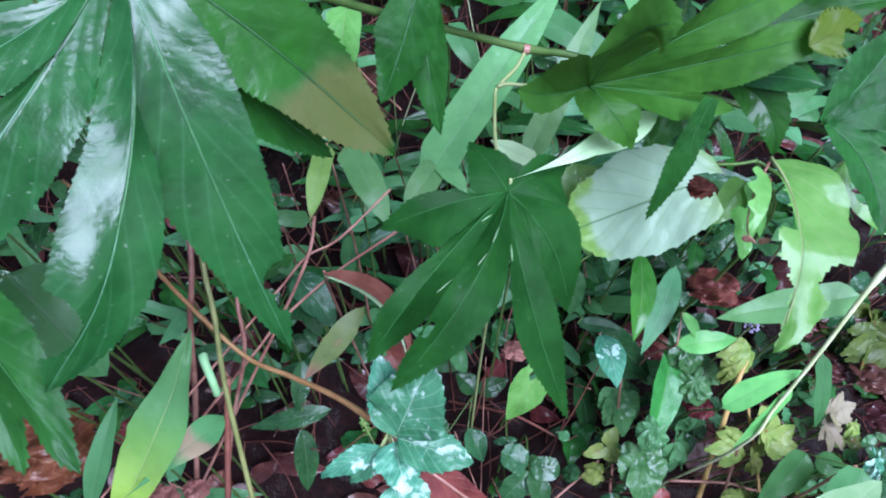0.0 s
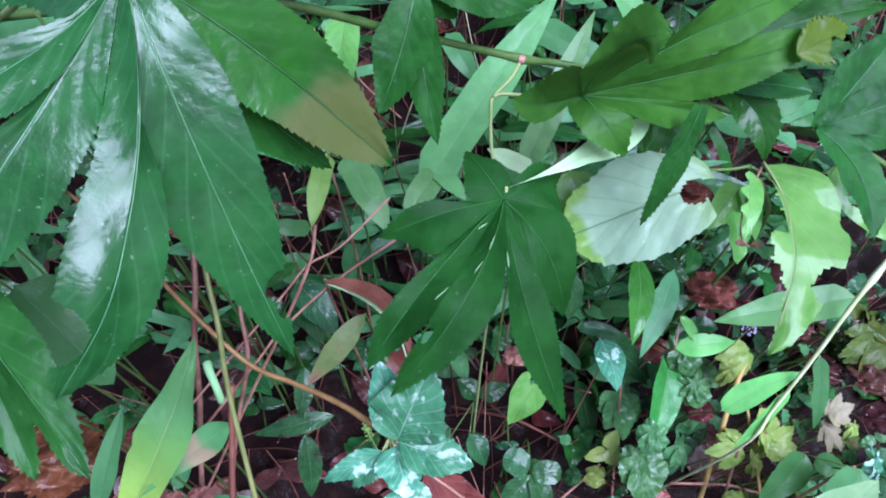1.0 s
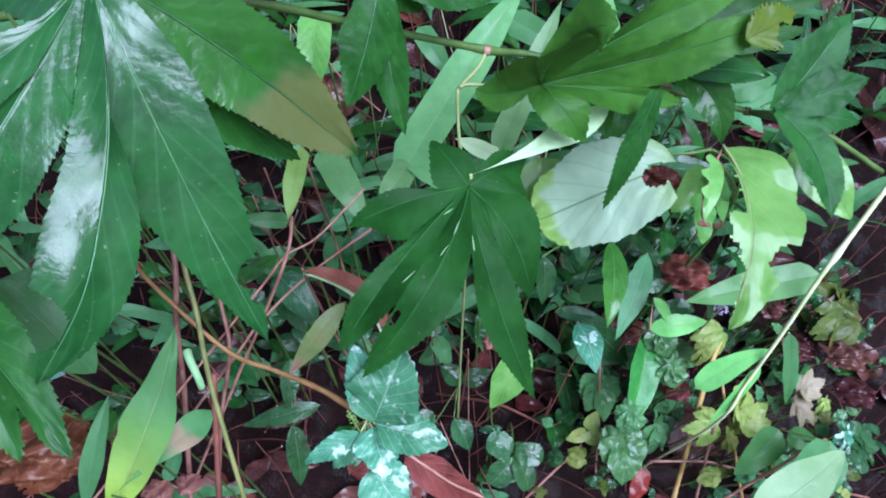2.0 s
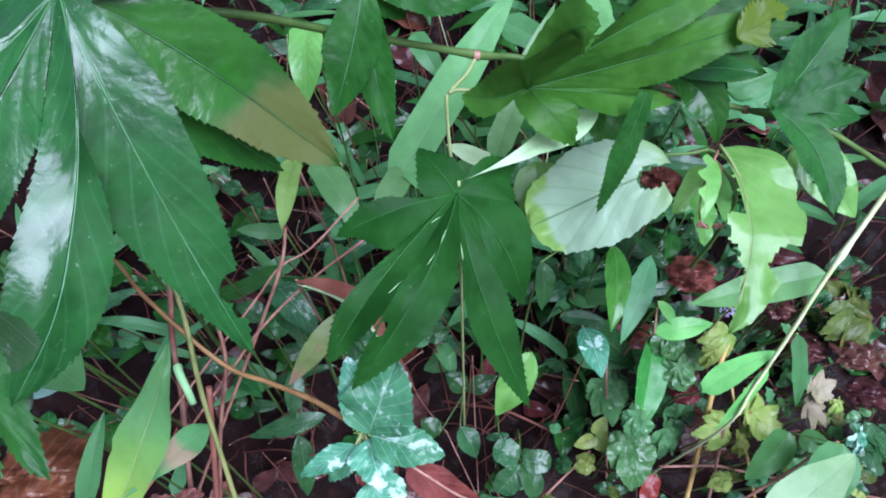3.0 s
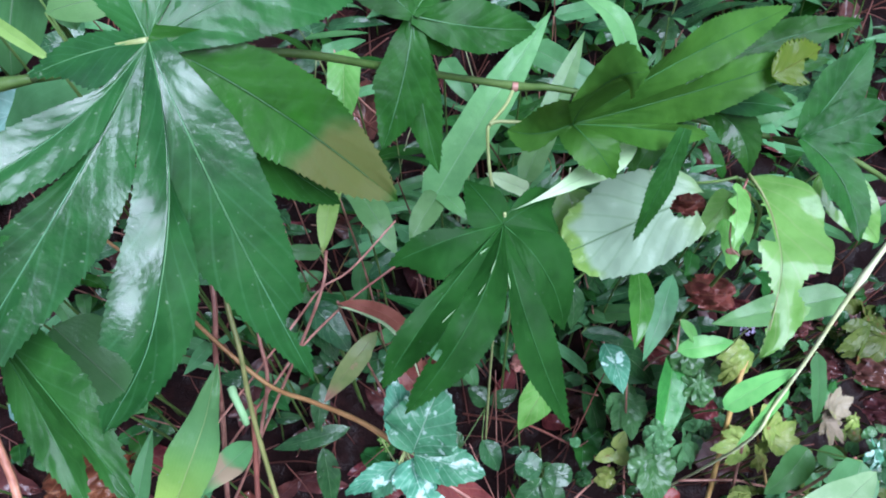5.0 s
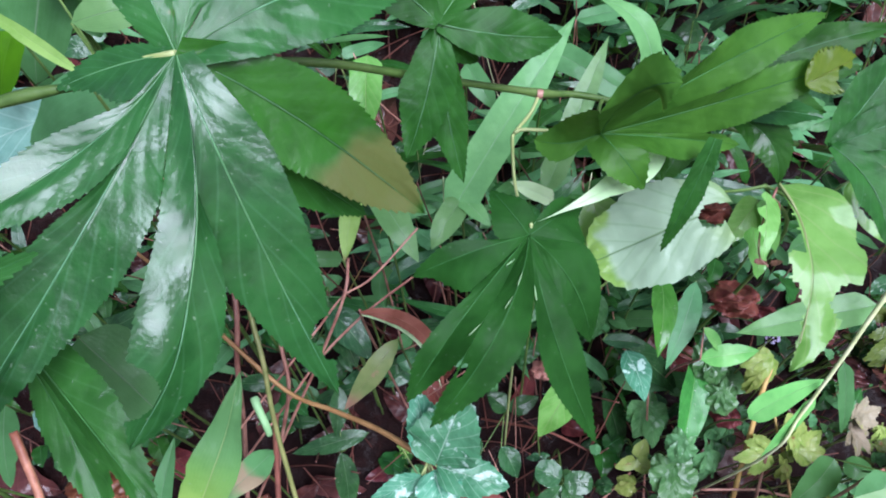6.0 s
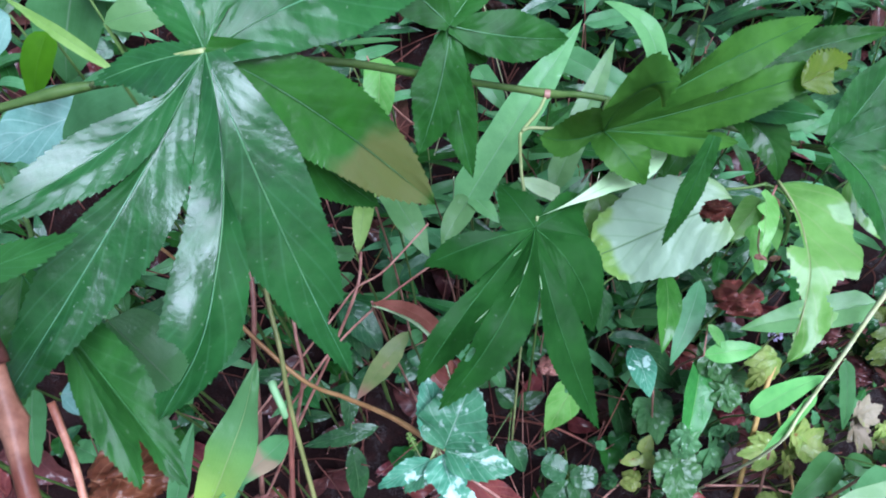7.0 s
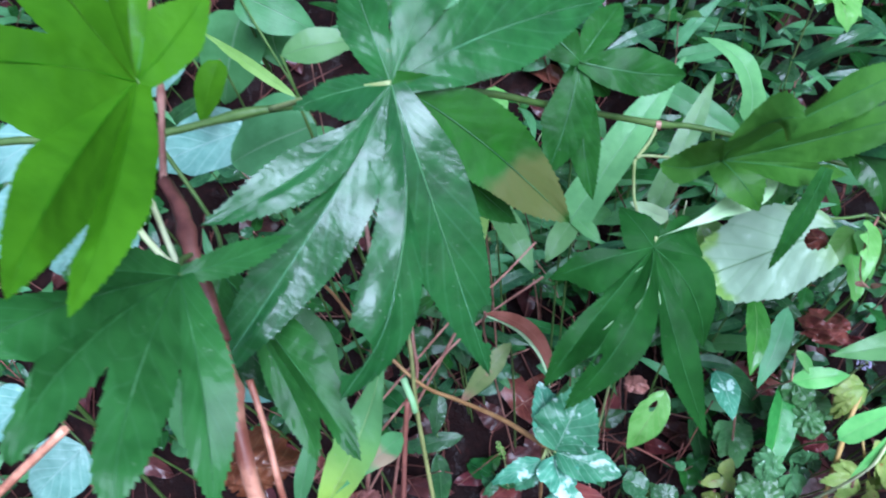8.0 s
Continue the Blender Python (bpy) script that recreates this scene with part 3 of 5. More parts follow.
webbed(herb, HERB_DRY, Vector(hub) - Vector((0.002, 0.0, 0.004)), [((-0.034, 0.221, 0.347), (-0.061, 0.218, 0.390), 0.0300, {})], [], "shaded lobe beneath the others", face=SHEEN, vein=VEIN_DARK)
hand = webbed(herb, HERB_BROWN, hub, [((-0.009, 0.216, 0.355), (-0.0490, 0.2200, 0.4040), 0.0330, dict(face=(0.32, -0.67, 0.71), fold=0.13, taper=2.4))], [], "leaf lobe with a brown patch at its tip", face=SHEEN)
stem(hand, PALE_STEM, [(-0.157, 0.254, 0.390), (-0.121, 0.229, 0.421), (-0.103, 0.222, 0.431), hub], 0.0014, 0.0012, name="leaf_stalk")
hub_under = (-0.158, 0.163, 0.381)
hand = webbed(herb, HERB_LIGHT, hub_under, [
    ((-0.090, 0.096, 0.349), (-0.119, 0.126, 0.371), 0.0235, {}),
    ((-0.109, 0.096, 0.344), (-0.127, 0.126, 0.364), 0.0190, {}),
    ((-0.161, 0.118, 0.352), (-0.158, 0.140, 0.370), 0.0213, {}),
    ((-0.200, 0.160, 0.385), (-0.178, 0.160, 0.387), 0.0176, {})],
    [(-0.108, 0.110, 0.358), (-0.143, 0.143, 0.372), (-0.163, 0.155, 0.380)], "green leaf hanging beneath another", face=(0.32, -0.38, 0.86), vein=VEIN_DARK)
stem(hand, STALK, [(-0.214, 0.238, 0.387), (-0.176, 0.197, 0.369), hub_under], 0.0012, 0.001, name="leaf_stalk")
hub_top = (-0.005, 0.314, 0.370)
hand = palmate(herb, HERB_DRY, hub_top, [
    ((-0.021, 0.268, 0.329), 0.0252, 0.05, -0.04),
    ((0.006, 0.265, 0.314), 0.0182, 0.05, 0.03),
    ((0.013, 0.312, 0.349), 0.0161, 0.05, 0.0),
    ((0.055, 0.324, 0.354), 0.0254, 0.05, 0.05),
    ((0.018, 0.356, 0.378), 0.0187, 0.05, 0.0),
    ((-0.036, 0.325, 0.398), 0.0234, 0.05, 0.0)])
stem(hand, STALK, [(-0.015, 0.308, 0.344), (-0.011, 0.306, 0.346), hub_top], 0.0012, 0.001, name="leaf_stalk")
hub_mid = (0.036, 0.230, 0.319)
hand = webbed(herb, HERB_SHADED, hub_mid, [
    ((0.065, 0.260, 0.304), (0.050, 0.242, 0.317), 0.0165, {}),
    ((0.067, 0.199, 0.272), (0.056, 0.211, 0.306), 0.0260, {}),
    ((0.069, 0.157, 0.249), (0.047, 0.189, 0.298), 0.0245, {}),
    ((-0.008, 0.148, 0.294), (0.022, 0.181, 0.323), 0.0300, dict(eaten=lambda u, v: (u - 0.73) ** 2 / 0.0012 + (v - 0.7) ** 2 / 0.05 < 1)),
    ((-0.018, 0.158, 0.298), (0.007, 0.187, 0.322), 0.0270, {}),
    ((-0.017, 0.211, 0.314), (0.010, 0.217, 0.325), 0.0190, {}),
    ((0.019, 0.253, 0.324), (0.028, 0.238, 0.326), 0.0180, {})],
    [(0.061, 0.231, 0.310), (0.047, 0.210, 0.308), (0.037, 0.209, 0.314), (0.007, 0.168, 0.324), (0.009, 0.198, 0.323), (0.023, 0.225, 0.323)],
    "dark green hanging leaf with long toothed lobes", face=(0.45, -0.45, 0.77), closed=(0.039, 0.237, 0.320), neck=0.5, vein=VEIN_DARK, rib=0.0002)
stem(hand, PALE_STEM, [(0.047, 0.335, 0.305), (0.042, 0.321, 0.306), (0.034, 0.305, 0.310), (0.032, 0.302, 0.309), (0.031, 0.298, 0.308), (0.032, 0.285, 0.294), (0.034, 0.258, 0.301), Vector(hub_mid) + Vector((0, 0.001, -0.001))], 0.0010, 0.0009, name="leaf_stalk")
stem(hand, PALE_STEM, [(0.032, 0.302, 0.310), (0.037, 0.303, 0.311), (0.051, 0.302, 0.311)], 0.0012, 0.0009, name="side_stalk")
for low_end, high_end, width in (((0.0249, 0.2101, 0.3243), (0.0293, 0.2150, 0.3226), 0.0006), ((0.0294, 0.1981, 0.3268), (0.0320, 0.2064, 0.3263), 0.0006), ((0.0236, 0.1880, 0.3254), (0.0275, 0.1936, 0.3268), 0.0005),
                                 ((0.0084, 0.1759, 0.3241), (0.0143, 0.1820, 0.3249), 0.0005), ((0.0385, 0.1993, 0.3120), (0.0376, 0.2062, 0.3151), 0.0008)):
    leaf(hand, LIME_PALE, low_end, high_end, width, "scar", "pale scar in the leaf", kind="lance", face=(0.2, -0.3, 0.93), arch=0.0, wave=0.0, rows=6)
hub_right = (0.068, 0.266, 0.347)
hand = webbed(herb, HERB_OLIVE, hub_right, [
    ((0.039, 0.271, 0.339), (0.052, 0.264, 0.343), 0.0190, {}),
    ((0.089, 0.242, 0.399), (0.075, 0.251, 0.385), 0.0390, {}),
    ((0.177, 0.325, 0.364), (0.1177, 0.2850, 0.3680), 0.0250, {}),
    ((0.1857, 0.3018, 0.3558), (0.1241, 0.2820, 0.3500), 0.0255, {}),
    ((0.1415, 0.2840, 0.3183), (0.1024, 0.2718, 0.3372), 0.0190, {}),
    ((0.089, 0.249, 0.328), (0.078, 0.254, 0.343), 0.0180, {})],
    [(0.063, 0.253, 0.374), (0.098, 0.272, 0.372), (0.1187, 0.2800, 0.3574), (0.1198, 0.2772, 0.3343), (0.088, 0.258, 0.344)],
    "olive-green leaf spread sideways", face=(0.05, -0.60, 0.80), closed=(0.062, 0.262, 0.344), neck=0.5, vein=VEIN_DARK)
stem(hand, STALK, [(0.085, 0.347, 0.289), (0.078, 0.320, 0.307), hub_right], 0.0012, 0.001, name="leaf_stalk")
hub_far = (0.144, 0.337, 0.311)
hand = palmate(herb, HERB_DRY, hub_far, [
    ((0.236, 0.358, 0.328), 0.0192, 0.05, -0.03),
    ((0.218, 0.340, 0.317), 0.0181, 0.05, 0.03),
    ((0.203, 0.327, 0.296), 0.0239, 0.05, 0.03),
    ((0.108, 0.289, 0.273), 0.0180, 0.05, 0.0)], face=(0.05, -0.6, 0.80))
stem(hand, STALK, [(0.142, 0.347, 0.270), (0.143, 0.342, 0.296), hub_far], 0.0012, 0.001, name="leaf_stalk")
hub_end = (0.216, 0.328, 0.267)
hand = palmate(herb, HERB_DRY, hub_end, [
    ((0.259, 0.373, 0.302), 0.0299, 0.05, 0.0),
    ((0.269, 0.342, 0.281), 0.0236, 0.05, 0.0),
    ((0.270, 0.328, 0.259), 0.0189, 0.05, 0.0),
    ((0.243, 0.268, 0.244), 0.0261, 0.06, -0.1)], face=(0.2, -0.5, 0.85))
stem(hand, STALK, [(0.211, 0.346, 0.249), hub_end], 0.0012, 0.001, name="leaf_stalk")

leaf(herb, AUTUMN, (0.1600, 0.2860, 0.3555), (0.1875, 0.3035, 0.3560), 0.0210, label="yellowed chewed end of a lobe", kind="lance", teeth=0.004, tooth=0.0014, wave=0.04, face=UP, eaten=lambda u, v: v > 0.25 + 0.25 * math.sin(u * 19) and u > 0.4)
leaf(herb, HERB, (0.1439, 0.3047, 0.3189), (0.1803, 0.2917, 0.3285), 0.0180, label="glossy lobe in the shade of another leaf", kind="lobe", face=SHINING, teeth=0.0028, tooth=0.0008)
leaf(herb, HERB_HALF, (0.1400, 0.3030, 0.3183), (0.1650, 0.2754, 0.2978), 0.0200, label="leaf lobe curling down", kind="lobe", face=DROOPING, via=(0.1572, 0.2896, 0.3165), teeth=0.0028, tooth=0.0008, fold=0.2)
webbed(herb, HERB_HALF, (0.120, 0.266, 0.343), [((0.105, 0.246, 0.281), (0.113, 0.254, 0.317), 0.0108, dict(neck=0.6))], [], "leaf lobe hanging before a pale leaf", face=DROOPING, vein=VEIN_DARK)
leaf(herb, HERB_DRY, (0.103, 0.301, 0.308), (0.107, 0.278, 0.298), 0.0113, label="small leaf lobe hanging down", kind="lobe", face=DROOPING, teeth=0.0028, tooth=0.0008)

# ---- a second herb with a woody stem, nearer ----
wood_foot = Vector((-0.105, 0.010, ground_z(-0.105, 0.010)))
shrub = thing("woody_herb", wood_foot, "woody herb with peeling orange stem and bright leaves", "plant", "palmate herbs")
stem(shrub, BARK, [wood_foot, (-0.104, 0.020, 0.10), (-0.106, 0.040, 0.30), (-0.120, 0.072, 0.372), (-0.131, 0.102, 0.394), (-0.137, 0.118, 0.405)], 0.0034, 0.0030, rough=0.30, sides=11, knots=(0.8,))
stem(shrub, DARK_BARK, [(-0.136, 0.116, 0.404), (-0.141, 0.127, 0.412), (-0.147, 0.141, 0.424), (-0.158, 0.161, 0.425), (-0.168, 0.173, 0.428)], 0.0035, 0.0024, name="upper_stem", label="dark reddish upper stem", rough=0.4, sides=10, knots=(0.6,))
stem(shrub, PINK, [(-0.168, 0.173, 0.428), (-0.178, 0.198, 0.427), (-0.187, 0.227, 0.432), (-0.201, 0.244, 0.421), (-0.189, 0.258, 0.466)], 0.0016, 0.0010, name="side_shoot", knots=(0.4,))
hub_bright = (-0.137, 0.147, 0.499)
hand = webbed(shrub, NEAR_BRIGHT, hub_bright, [
    ((-0.126, 0.185, 0.503), (-0.131, 0.166, 0.500), 0.0150, {}),
    ((-0.120, 0.068, 0.503), (-0.125, 0.106, 0.502), 0.0175, {}),
    ((-0.126, 0.065, 0.514), (-0.132, 0.101, 0.510), 0.0200, {}),
    ((-0.162, 0.111, 0.533), (-0.148, 0.127, 0.522), 0.0260, {}),
    ((-0.163, 0.168, 0.538), (-0.146, 0.151, 0.523), 0.0230, {}),
    ((-0.144, 0.195, 0.526), (-0.142, 0.169, 0.512), 0.0170, {})],
    [None, (-0.133, 0.100, 0.495), (-0.143, 0.112, 0.511), (-0.147, 0.138, 0.522), (-0.143, 0.160, 0.515)],
    "bright yellow-green leaf near the stem tip", tooth=0.0004, face=(0.70, -0.45, 0.55), closed=(-0.138, 0.168, 0.507), neck=0.5, vein=NEAR_BRIGHT, rib=0.0003)
stem(hand, STALK, [(-0.201, 0.244, 0.421), (-0.166, 0.194, 0.466), hub_bright], 0.0012, 0.001, name="leaf_stalk")
hub_low = (-0.139, 0.121, 0.440)
hand = webbed(shrub, HERB_LIGHT, hub_low, [
    ((-0.113, 0.153, 0.422), (-0.125, 0.134, 0.433), 0.0100, {}),
    ((-0.115, 0.055, 0.416), (-0.121, 0.084, 0.435), 0.0190, {}),
    ((-0.122, 0.042, 0.456), (-0.128, 0.071, 0.458), 0.0230, {}),
    ((-0.139, 0.045, 0.475), (-0.139, 0.073, 0.472), 0.0230, {}),
    ((-0.156, 0.068, 0.485), (-0.144, 0.086, 0.477), 0.0230, {}),
    ((-0.159, 0.103, 0.464), (-0.150, 0.110, 0.458), 0.0150, {})],
    [None, (-0.127, 0.089, 0.442), (-0.134, 0.077, 0.463), (-0.141, 0.068, 0.481), (-0.146, 0.101, 0.464)],
    "dark green leaf low on the stem", face=(0.50, -0.45, 0.74), neck=0.5, vein=VEIN_DARK, rib=0.0002)
stem(hand, STALK, [(-0.147, 0.141, 0.424), (-0.144, 0.131, 0.434), hub_low], 0.0012, 0.001, name="leaf_stalk")

stem(shrub, CREAM, [(-0.162, 0.157, 0.447), (-0.153, 0.142, 0.439), (-0.144, 0.127, 0.430)], 0.0010, 0.0012, name="leaf_stalk", label="pale cream stalk")
stem(shrub, CREAM, [(-0.171, 0.151, 0.434), (-0.163, 0.143, 0.429), (-0.153, 0.136, 0.423)], 0.0010, 0.0014, name="leaf_stalk", label="pale cream stalk")
stem(shrub, CREAM, [(-0.226, 0.207, 0.447), (-0.218, 0.200, 0.431)], 0.0014, 0.0016, name="leaf_stalk", label="pale cream stalk")

# ---- broad pale leaves of a chewed plant ----
foot = root_of((0.179, 0.307, 0.260), 0.02, 0.06)
chewed = thing("chewed_plant", foot, "lime-green plant with ragged insect-eaten leaves", "plant")
stem(chewed, STALK, [foot, (0.232, 0.344, 0.138), (0.178, 0.306, 0.259)], 0.0018, 0.0013)
leaf(chewed, PALE, (0.146, 0.274, 0.285), (0.074, 0.253, 0.260), 0.0530, "leaf", "broad pale leaf with a whiter middle", kind="round", face=SKYWARD, arch=0.03, teeth=0.005, tooth=0.0012, fold=0.05,
     eaten=lambda u, v: (u - 0.13) ** 2 / 0.015 + (v + 0.12) ** 2 / 0.10 < 1 or (u < 0.10 and v < 0.12))
leaf(chewed, LIME, (0.081, 0.310, 0.246), (0.091, 0.267, 0.217), 0.0307, "leaf", "lime leaf behind the pale one", kind="ovate")
def ragged(u, v):
    """Where the large lime leaf is chewed away: most of one half, and a bay in the other margin."""
    gnaw = 0.05 * math.sin(u * 67) + 0.03 * math.sin(u * 151 + 1)
    if v > 0:
        keep = 0.07 if u < 0.44 else 0.44 if u < 0.55 else max(0.06, 0.44 - 2.2 * (u - 0.55))
        return v > keep + gnaw * (0.5 if u < 0.44 else 1.0) or (u < 0.16 and v > 0.04)
    return ((u - 0.645) / 0.075) ** 2 + ((v + 1.0) / (0.50 + gnaw)) ** 2 < 1


leaf(chewed, LIME, (0.1786, 0.2970, 0.2722), (0.1696, 0.1964, 0.2454), 0.0600, "leaf", "lime leaf eaten to a ragged edge", kind="ovate", via=(0.1847, 0.2467, 0.2666), teeth=0.006, tooth=0.0008, wave=0.07, fold=0.10, face=SKYWARD, eaten=ragged)
leaf(chewed, LIME, (0.172, 0.294, 0.269), (0.164, 0.254, 0.260), 0.0144, "leaf", "torn strip of a leaf", kind="lance", eaten=lambda u, v: v > 0.35 * math.sin(u * 23) + 0.4)
leaf(chewed, LIME, (0.237, 0.322, 0.244), (0.271, 0.286, 0.219), 0.0314, kind="ovate", eaten=lambda u, v: (u - 0.35) ** 2 / 0.02 + (v - 0.3) ** 2 / 0.1 < 1)
stem(chewed, PALE_STEM, [bow(Vector((0.1786, 0.2970, 0.2728)), Vector((0.1847, 0.2467, 0.2672)), Vector((0.1696, 0.1964, 0.2460)), k / 8) for k in range(8)], 0.0009, 0.0003, name="midrib", label="pale bared midrib")
leaf(chewed, DEAD_PINK, (0.1764, 0.2922, 0.2670), (0.1715, 0.2667, 0.2583), 0.0075, "scrap", "brown shred of a leaf", kind="lance", wave=0.3, eaten=lambda u, v: math.sin(u * 31) * math.sin(v * 5 + u * 9) > 0.35)
stem(chewed, PINK, [(0.178, 0.295, 0.271), (0.168, 0.276, 0.264), (0.164, 0.259, 0.259), (0.168, 0.252, 0.257)], 0.0007, 0.0004, name="torn_vein", label="pinkish torn vein")
leaf(chewed, LIME, (0.182, 0.306, 0.218), (0.186, 0.279, 0.200), 0.0194, kind="ovate", face=SHINING, wave=0.1)
stem(chewed, STALK, [(0.178, 0.306, 0.259), (0.167, 0.304, 0.258), (0.149, 0.297, 0.265)], 0.001, 0.0008, name="leaf_stalk")
stem(chewed, STALK, [(0.178, 0.306, 0.259), (0.211, 0.310, 0.237), (0.237, 0.322, 0.244)], 0.001, 0.0008, name="leaf_stalk")

# ---- grasses ----
def grass(label, leaves, **more):
    more.setdefault("fold", 0.1)
    return sprig("grass", label, "grass", more.pop("material", GRASS), leaves, kind=more.pop("outline_kind", "grass"), group="grass tufts", **more)


grass("broad green grass with a long blade", [((-0.007, 0.326, 0.204), (0.077, 0.429, 0.284), 0.0269)], arch=0.03, material=GRASS_LIGHT, face=SKYWARD)
grass("broad green grass with a narrow blade", [((0.058, 0.345, 0.204), (0.102, 0.434, 0.263), 0.0178)], arch=0.02, material=GRASS_LIGHT, face=SKYWARD)
grass("pale small grass leaf", [((0.054, 0.283, 0.277), (0.030, 0.288, 0.287), 0.0093)], material=GRASS_PALE)
grass("yellowing grass blade on a pink stem", [((-0.062, 0.316, 0.247), (-0.067, 0.273, 0.231), 0.0126)], material=GRASS_LIME, stem_material=PINK)
grass("blue-green wide blade of grass", [((-0.057, 0.342, 0.217), (-0.026, 0.295, 0.196), 0.0201)], material=GRASS_LIGHT, face=SKYWARD)
grass("green grass with two blades", [((0.002, 0.336, 0.211), (-0.018, 0.302, 0.201), 0.0179), ((0.002, 0.336, 0.211), (0.021, 0.315, 0.208), 0.0122)], material=GRASS_LIGHT, face=SKYWARD)
grass("short green grass blade", [((-0.078, 0.302, 0.190), (-0.107, 0.297, 0.200), 0.0108)])
grass("short green grass blade", [((-0.119, 0.270, 0.218), (-0.152, 0.259, 0.224), 0.0106)])
grass("light green grass blade arching over", [((0.1463, 0.4600, 0.1873), (0.1022, 0.5043, 0.2417), 0.0220)], via=(0.1374, 0.4795, 0.2292), material=GRASS_LIGHT, face=SKYWARD)
grass("broad green blade of grass", [((0.067, 0.469, 0.222), (0.145, 0.432, 0.192), 0.0217)])
grass("broad green blade of grass", [((0.004, 0.441, 0.234), (0.027, 0.413, 0.214), 0.0158)])
grass("lime grass blade chewed at its edge", [((-0.059, 0.407, 0.273), (-0.060, 0.363, 0.243), 0.0213)], material=LIME)
grass("green grass leaf on a pale stalk", [((0.290, 0.295, 0.140), (0.196, 0.282, 0.122), 0.0236)], arch=0.02, material=GRASS_LIGHT, face=SKYWARD)
grass("broad light green grass leaf", [((0.216, 0.243, 0.058), (0.263, 0.259, 0.094), 0.0185)], arch=0.05, material=YOUNG, face=SKYWARD, bend=-0.04, outline_kind="ovate")
grass("thin green grass leaf", [((0.287, 0.279, 0.081), (0.294, 0.241, 0.031), 0.0119)])
stalk_foot = root_of((0.234, 0.227, 0.012), -0.02, 0.02)
long_stalk = thing("grass", stalk_foot, "leaning pale grass stalk with a drying leaf", "grass", "grass tufts")
stem(long_stalk, CREAM, [stalk_foot, (0.236, 0.226, 0.023), (0.250, 0.242, 0.070), (0.266, 0.264, 0.120), (0.279, 0.283, 0.157), (0.303, 0.312, 0.200), (0.336, 0.351, 0.249), (0.373, 0.391, 0.287)], 0.0010, 0.0022, knots=(0.62,))
leaf(long_stalk, YOUNG, (0.259, 0.251, 0.081), (0.228, 0.222, 0.033), 0.0085, kind="grass", arch=0.02)

# ---- low broad-leaved herbs under the grass ----
def low(label, material, leaves, **more):
    if material in (TEAL, MOTTLED, BRIGHT):
        more.setdefault("face", SHINING)
    return sprig("ground_herb", label, "plant", material, leaves, group="ground herbs", **more)


low("pale upturned grass leaf", GRASS_PALE, [((0.0370, 0.2334, 0.3231), (0.1035, 0.2745, 0.3250), 0.0145)], kind="spoon", arch=0.0, face=SKYWARD, bend=0.03, stem_material=PALE_STEM)
# no drops are modelled: the rain glints are pale dots in the leaf's colour
low("bright green lance leaf with painted rain glints", BRIGHT, [((0.155, 0.345, 0.105), (0.149, 0.282, 0.081), 0.0251)])
low("blue-green lance leaf beside a bright one", GRASS, [((0.189, 0.349, 0.083), (0.160, 0.283, 0.057), 0.0207)])
low("lime lance leaf on a pink stem", YOUNG, [((0.183, 0.284, 0.075), (0.228, 0.290, 0.078), 0.0179), ((0.186, 0.304, 0.089), (0.200, 0.286, 0.076), 0.0111)], stem_material=PINK, face=SHINING)
low("bright green wet lance leaf", BRIGHT, [((0.202, 0.319, 0.002), (0.178, 0.236, -0.029), 0.0317)], face=SHINING, fold=0.3)
low("variegated leaf with a white tip", MOTTLED, [((0.140, 0.320, 0.017), (0.154, 0.279, 0.001), 0.0308)], stem_material=PINK)
low("blue-green wet lance leaves", TEAL, [((0.126, 0.336, 0.015), (0.200, 0.308, -0.054), 0.0303), ((0.122, 0.332, 0.012), (0.161, 0.329, 0.010), 0.0127)])
low("shiny blue-green lance leaf", TEAL, [((0.133, 0.319, -0.068), (0.151, 0.271, -0.125), 0.0261)])
low("green leaf with insect holes", LIME, [((0.095, 0.298, 0.014), (0.065, 0.260, -0.034), 0.0298)], eaten=lambda u, v: (u - 0.25) ** 2 / 0.008 + (v - 0.2) ** 2 / 0.05 < 1)
low("teal pointed leaves on thin stems", TEAL, [((0.088, 0.280, 0.184), (0.089, 0.259, 0.157), 0.0163), ((0.119, 0.321, 0.150), (0.122, 0.302, 0.137), 0.0158)])
low("broad light leaf with a fresh lime base", FRESH, [((-0.152, 0.120, 0.178), (-0.114, 0.197, 0.241), 0.0275)], arch=0.05, bend=0.05, kind="lobe", taper=1.25, wave=0.12, fold=0.2)
low("folded green leaf with a brown patch", FOLDED, [((-0.142, 0.122, 0.202), (-0.106, 0.175, 0.182), 0.0165)], arch=0.05, fold=0.3, kind="spoon", wave=0.08)
low("withering brown-spotted pale leaf", WITHER, [((-0.041, 0.258, 0.160), (-0.077, 0.218, 0.134), 0.0152)])
low("dark green wide leaf", TEAL, [((-0.096, 0.293, 0.137), (-0.075, 0.258, 0.113), 0.0236)])
low("green drooping leaves near dark soil", TEAL, [((-0.118, 0.259, -0.078), (-0.114, 0.217, -0.131), 0.0232), ((-0.092, 0.275, -0.068), (-0.165, 0.257, -0.078), 0.0187), ((-0.116, 0.302, -0.025), (-0.119, 0.265, -0.051), 0.0182)])
low("light lime leaf in the corner", LIME_PALE, [((0.225, 0.139, 0.094), (0.288, 0.180, 0.107), 0.0330)], kind="ovate", face=SKYWARD)
low("blue-green oval leaves near the soil", GRASS, [((0.317, 0.208, 0.040), (0.287, 0.167, 0.014), 0.0397), ((0.291, 0.226, 0.017), (0.255, 0.195, -0.002), 0.0274), ((0.303, 0.228, 0.006), (0.329, 0.217, -0.003), 0.0180)], kind="ovate")

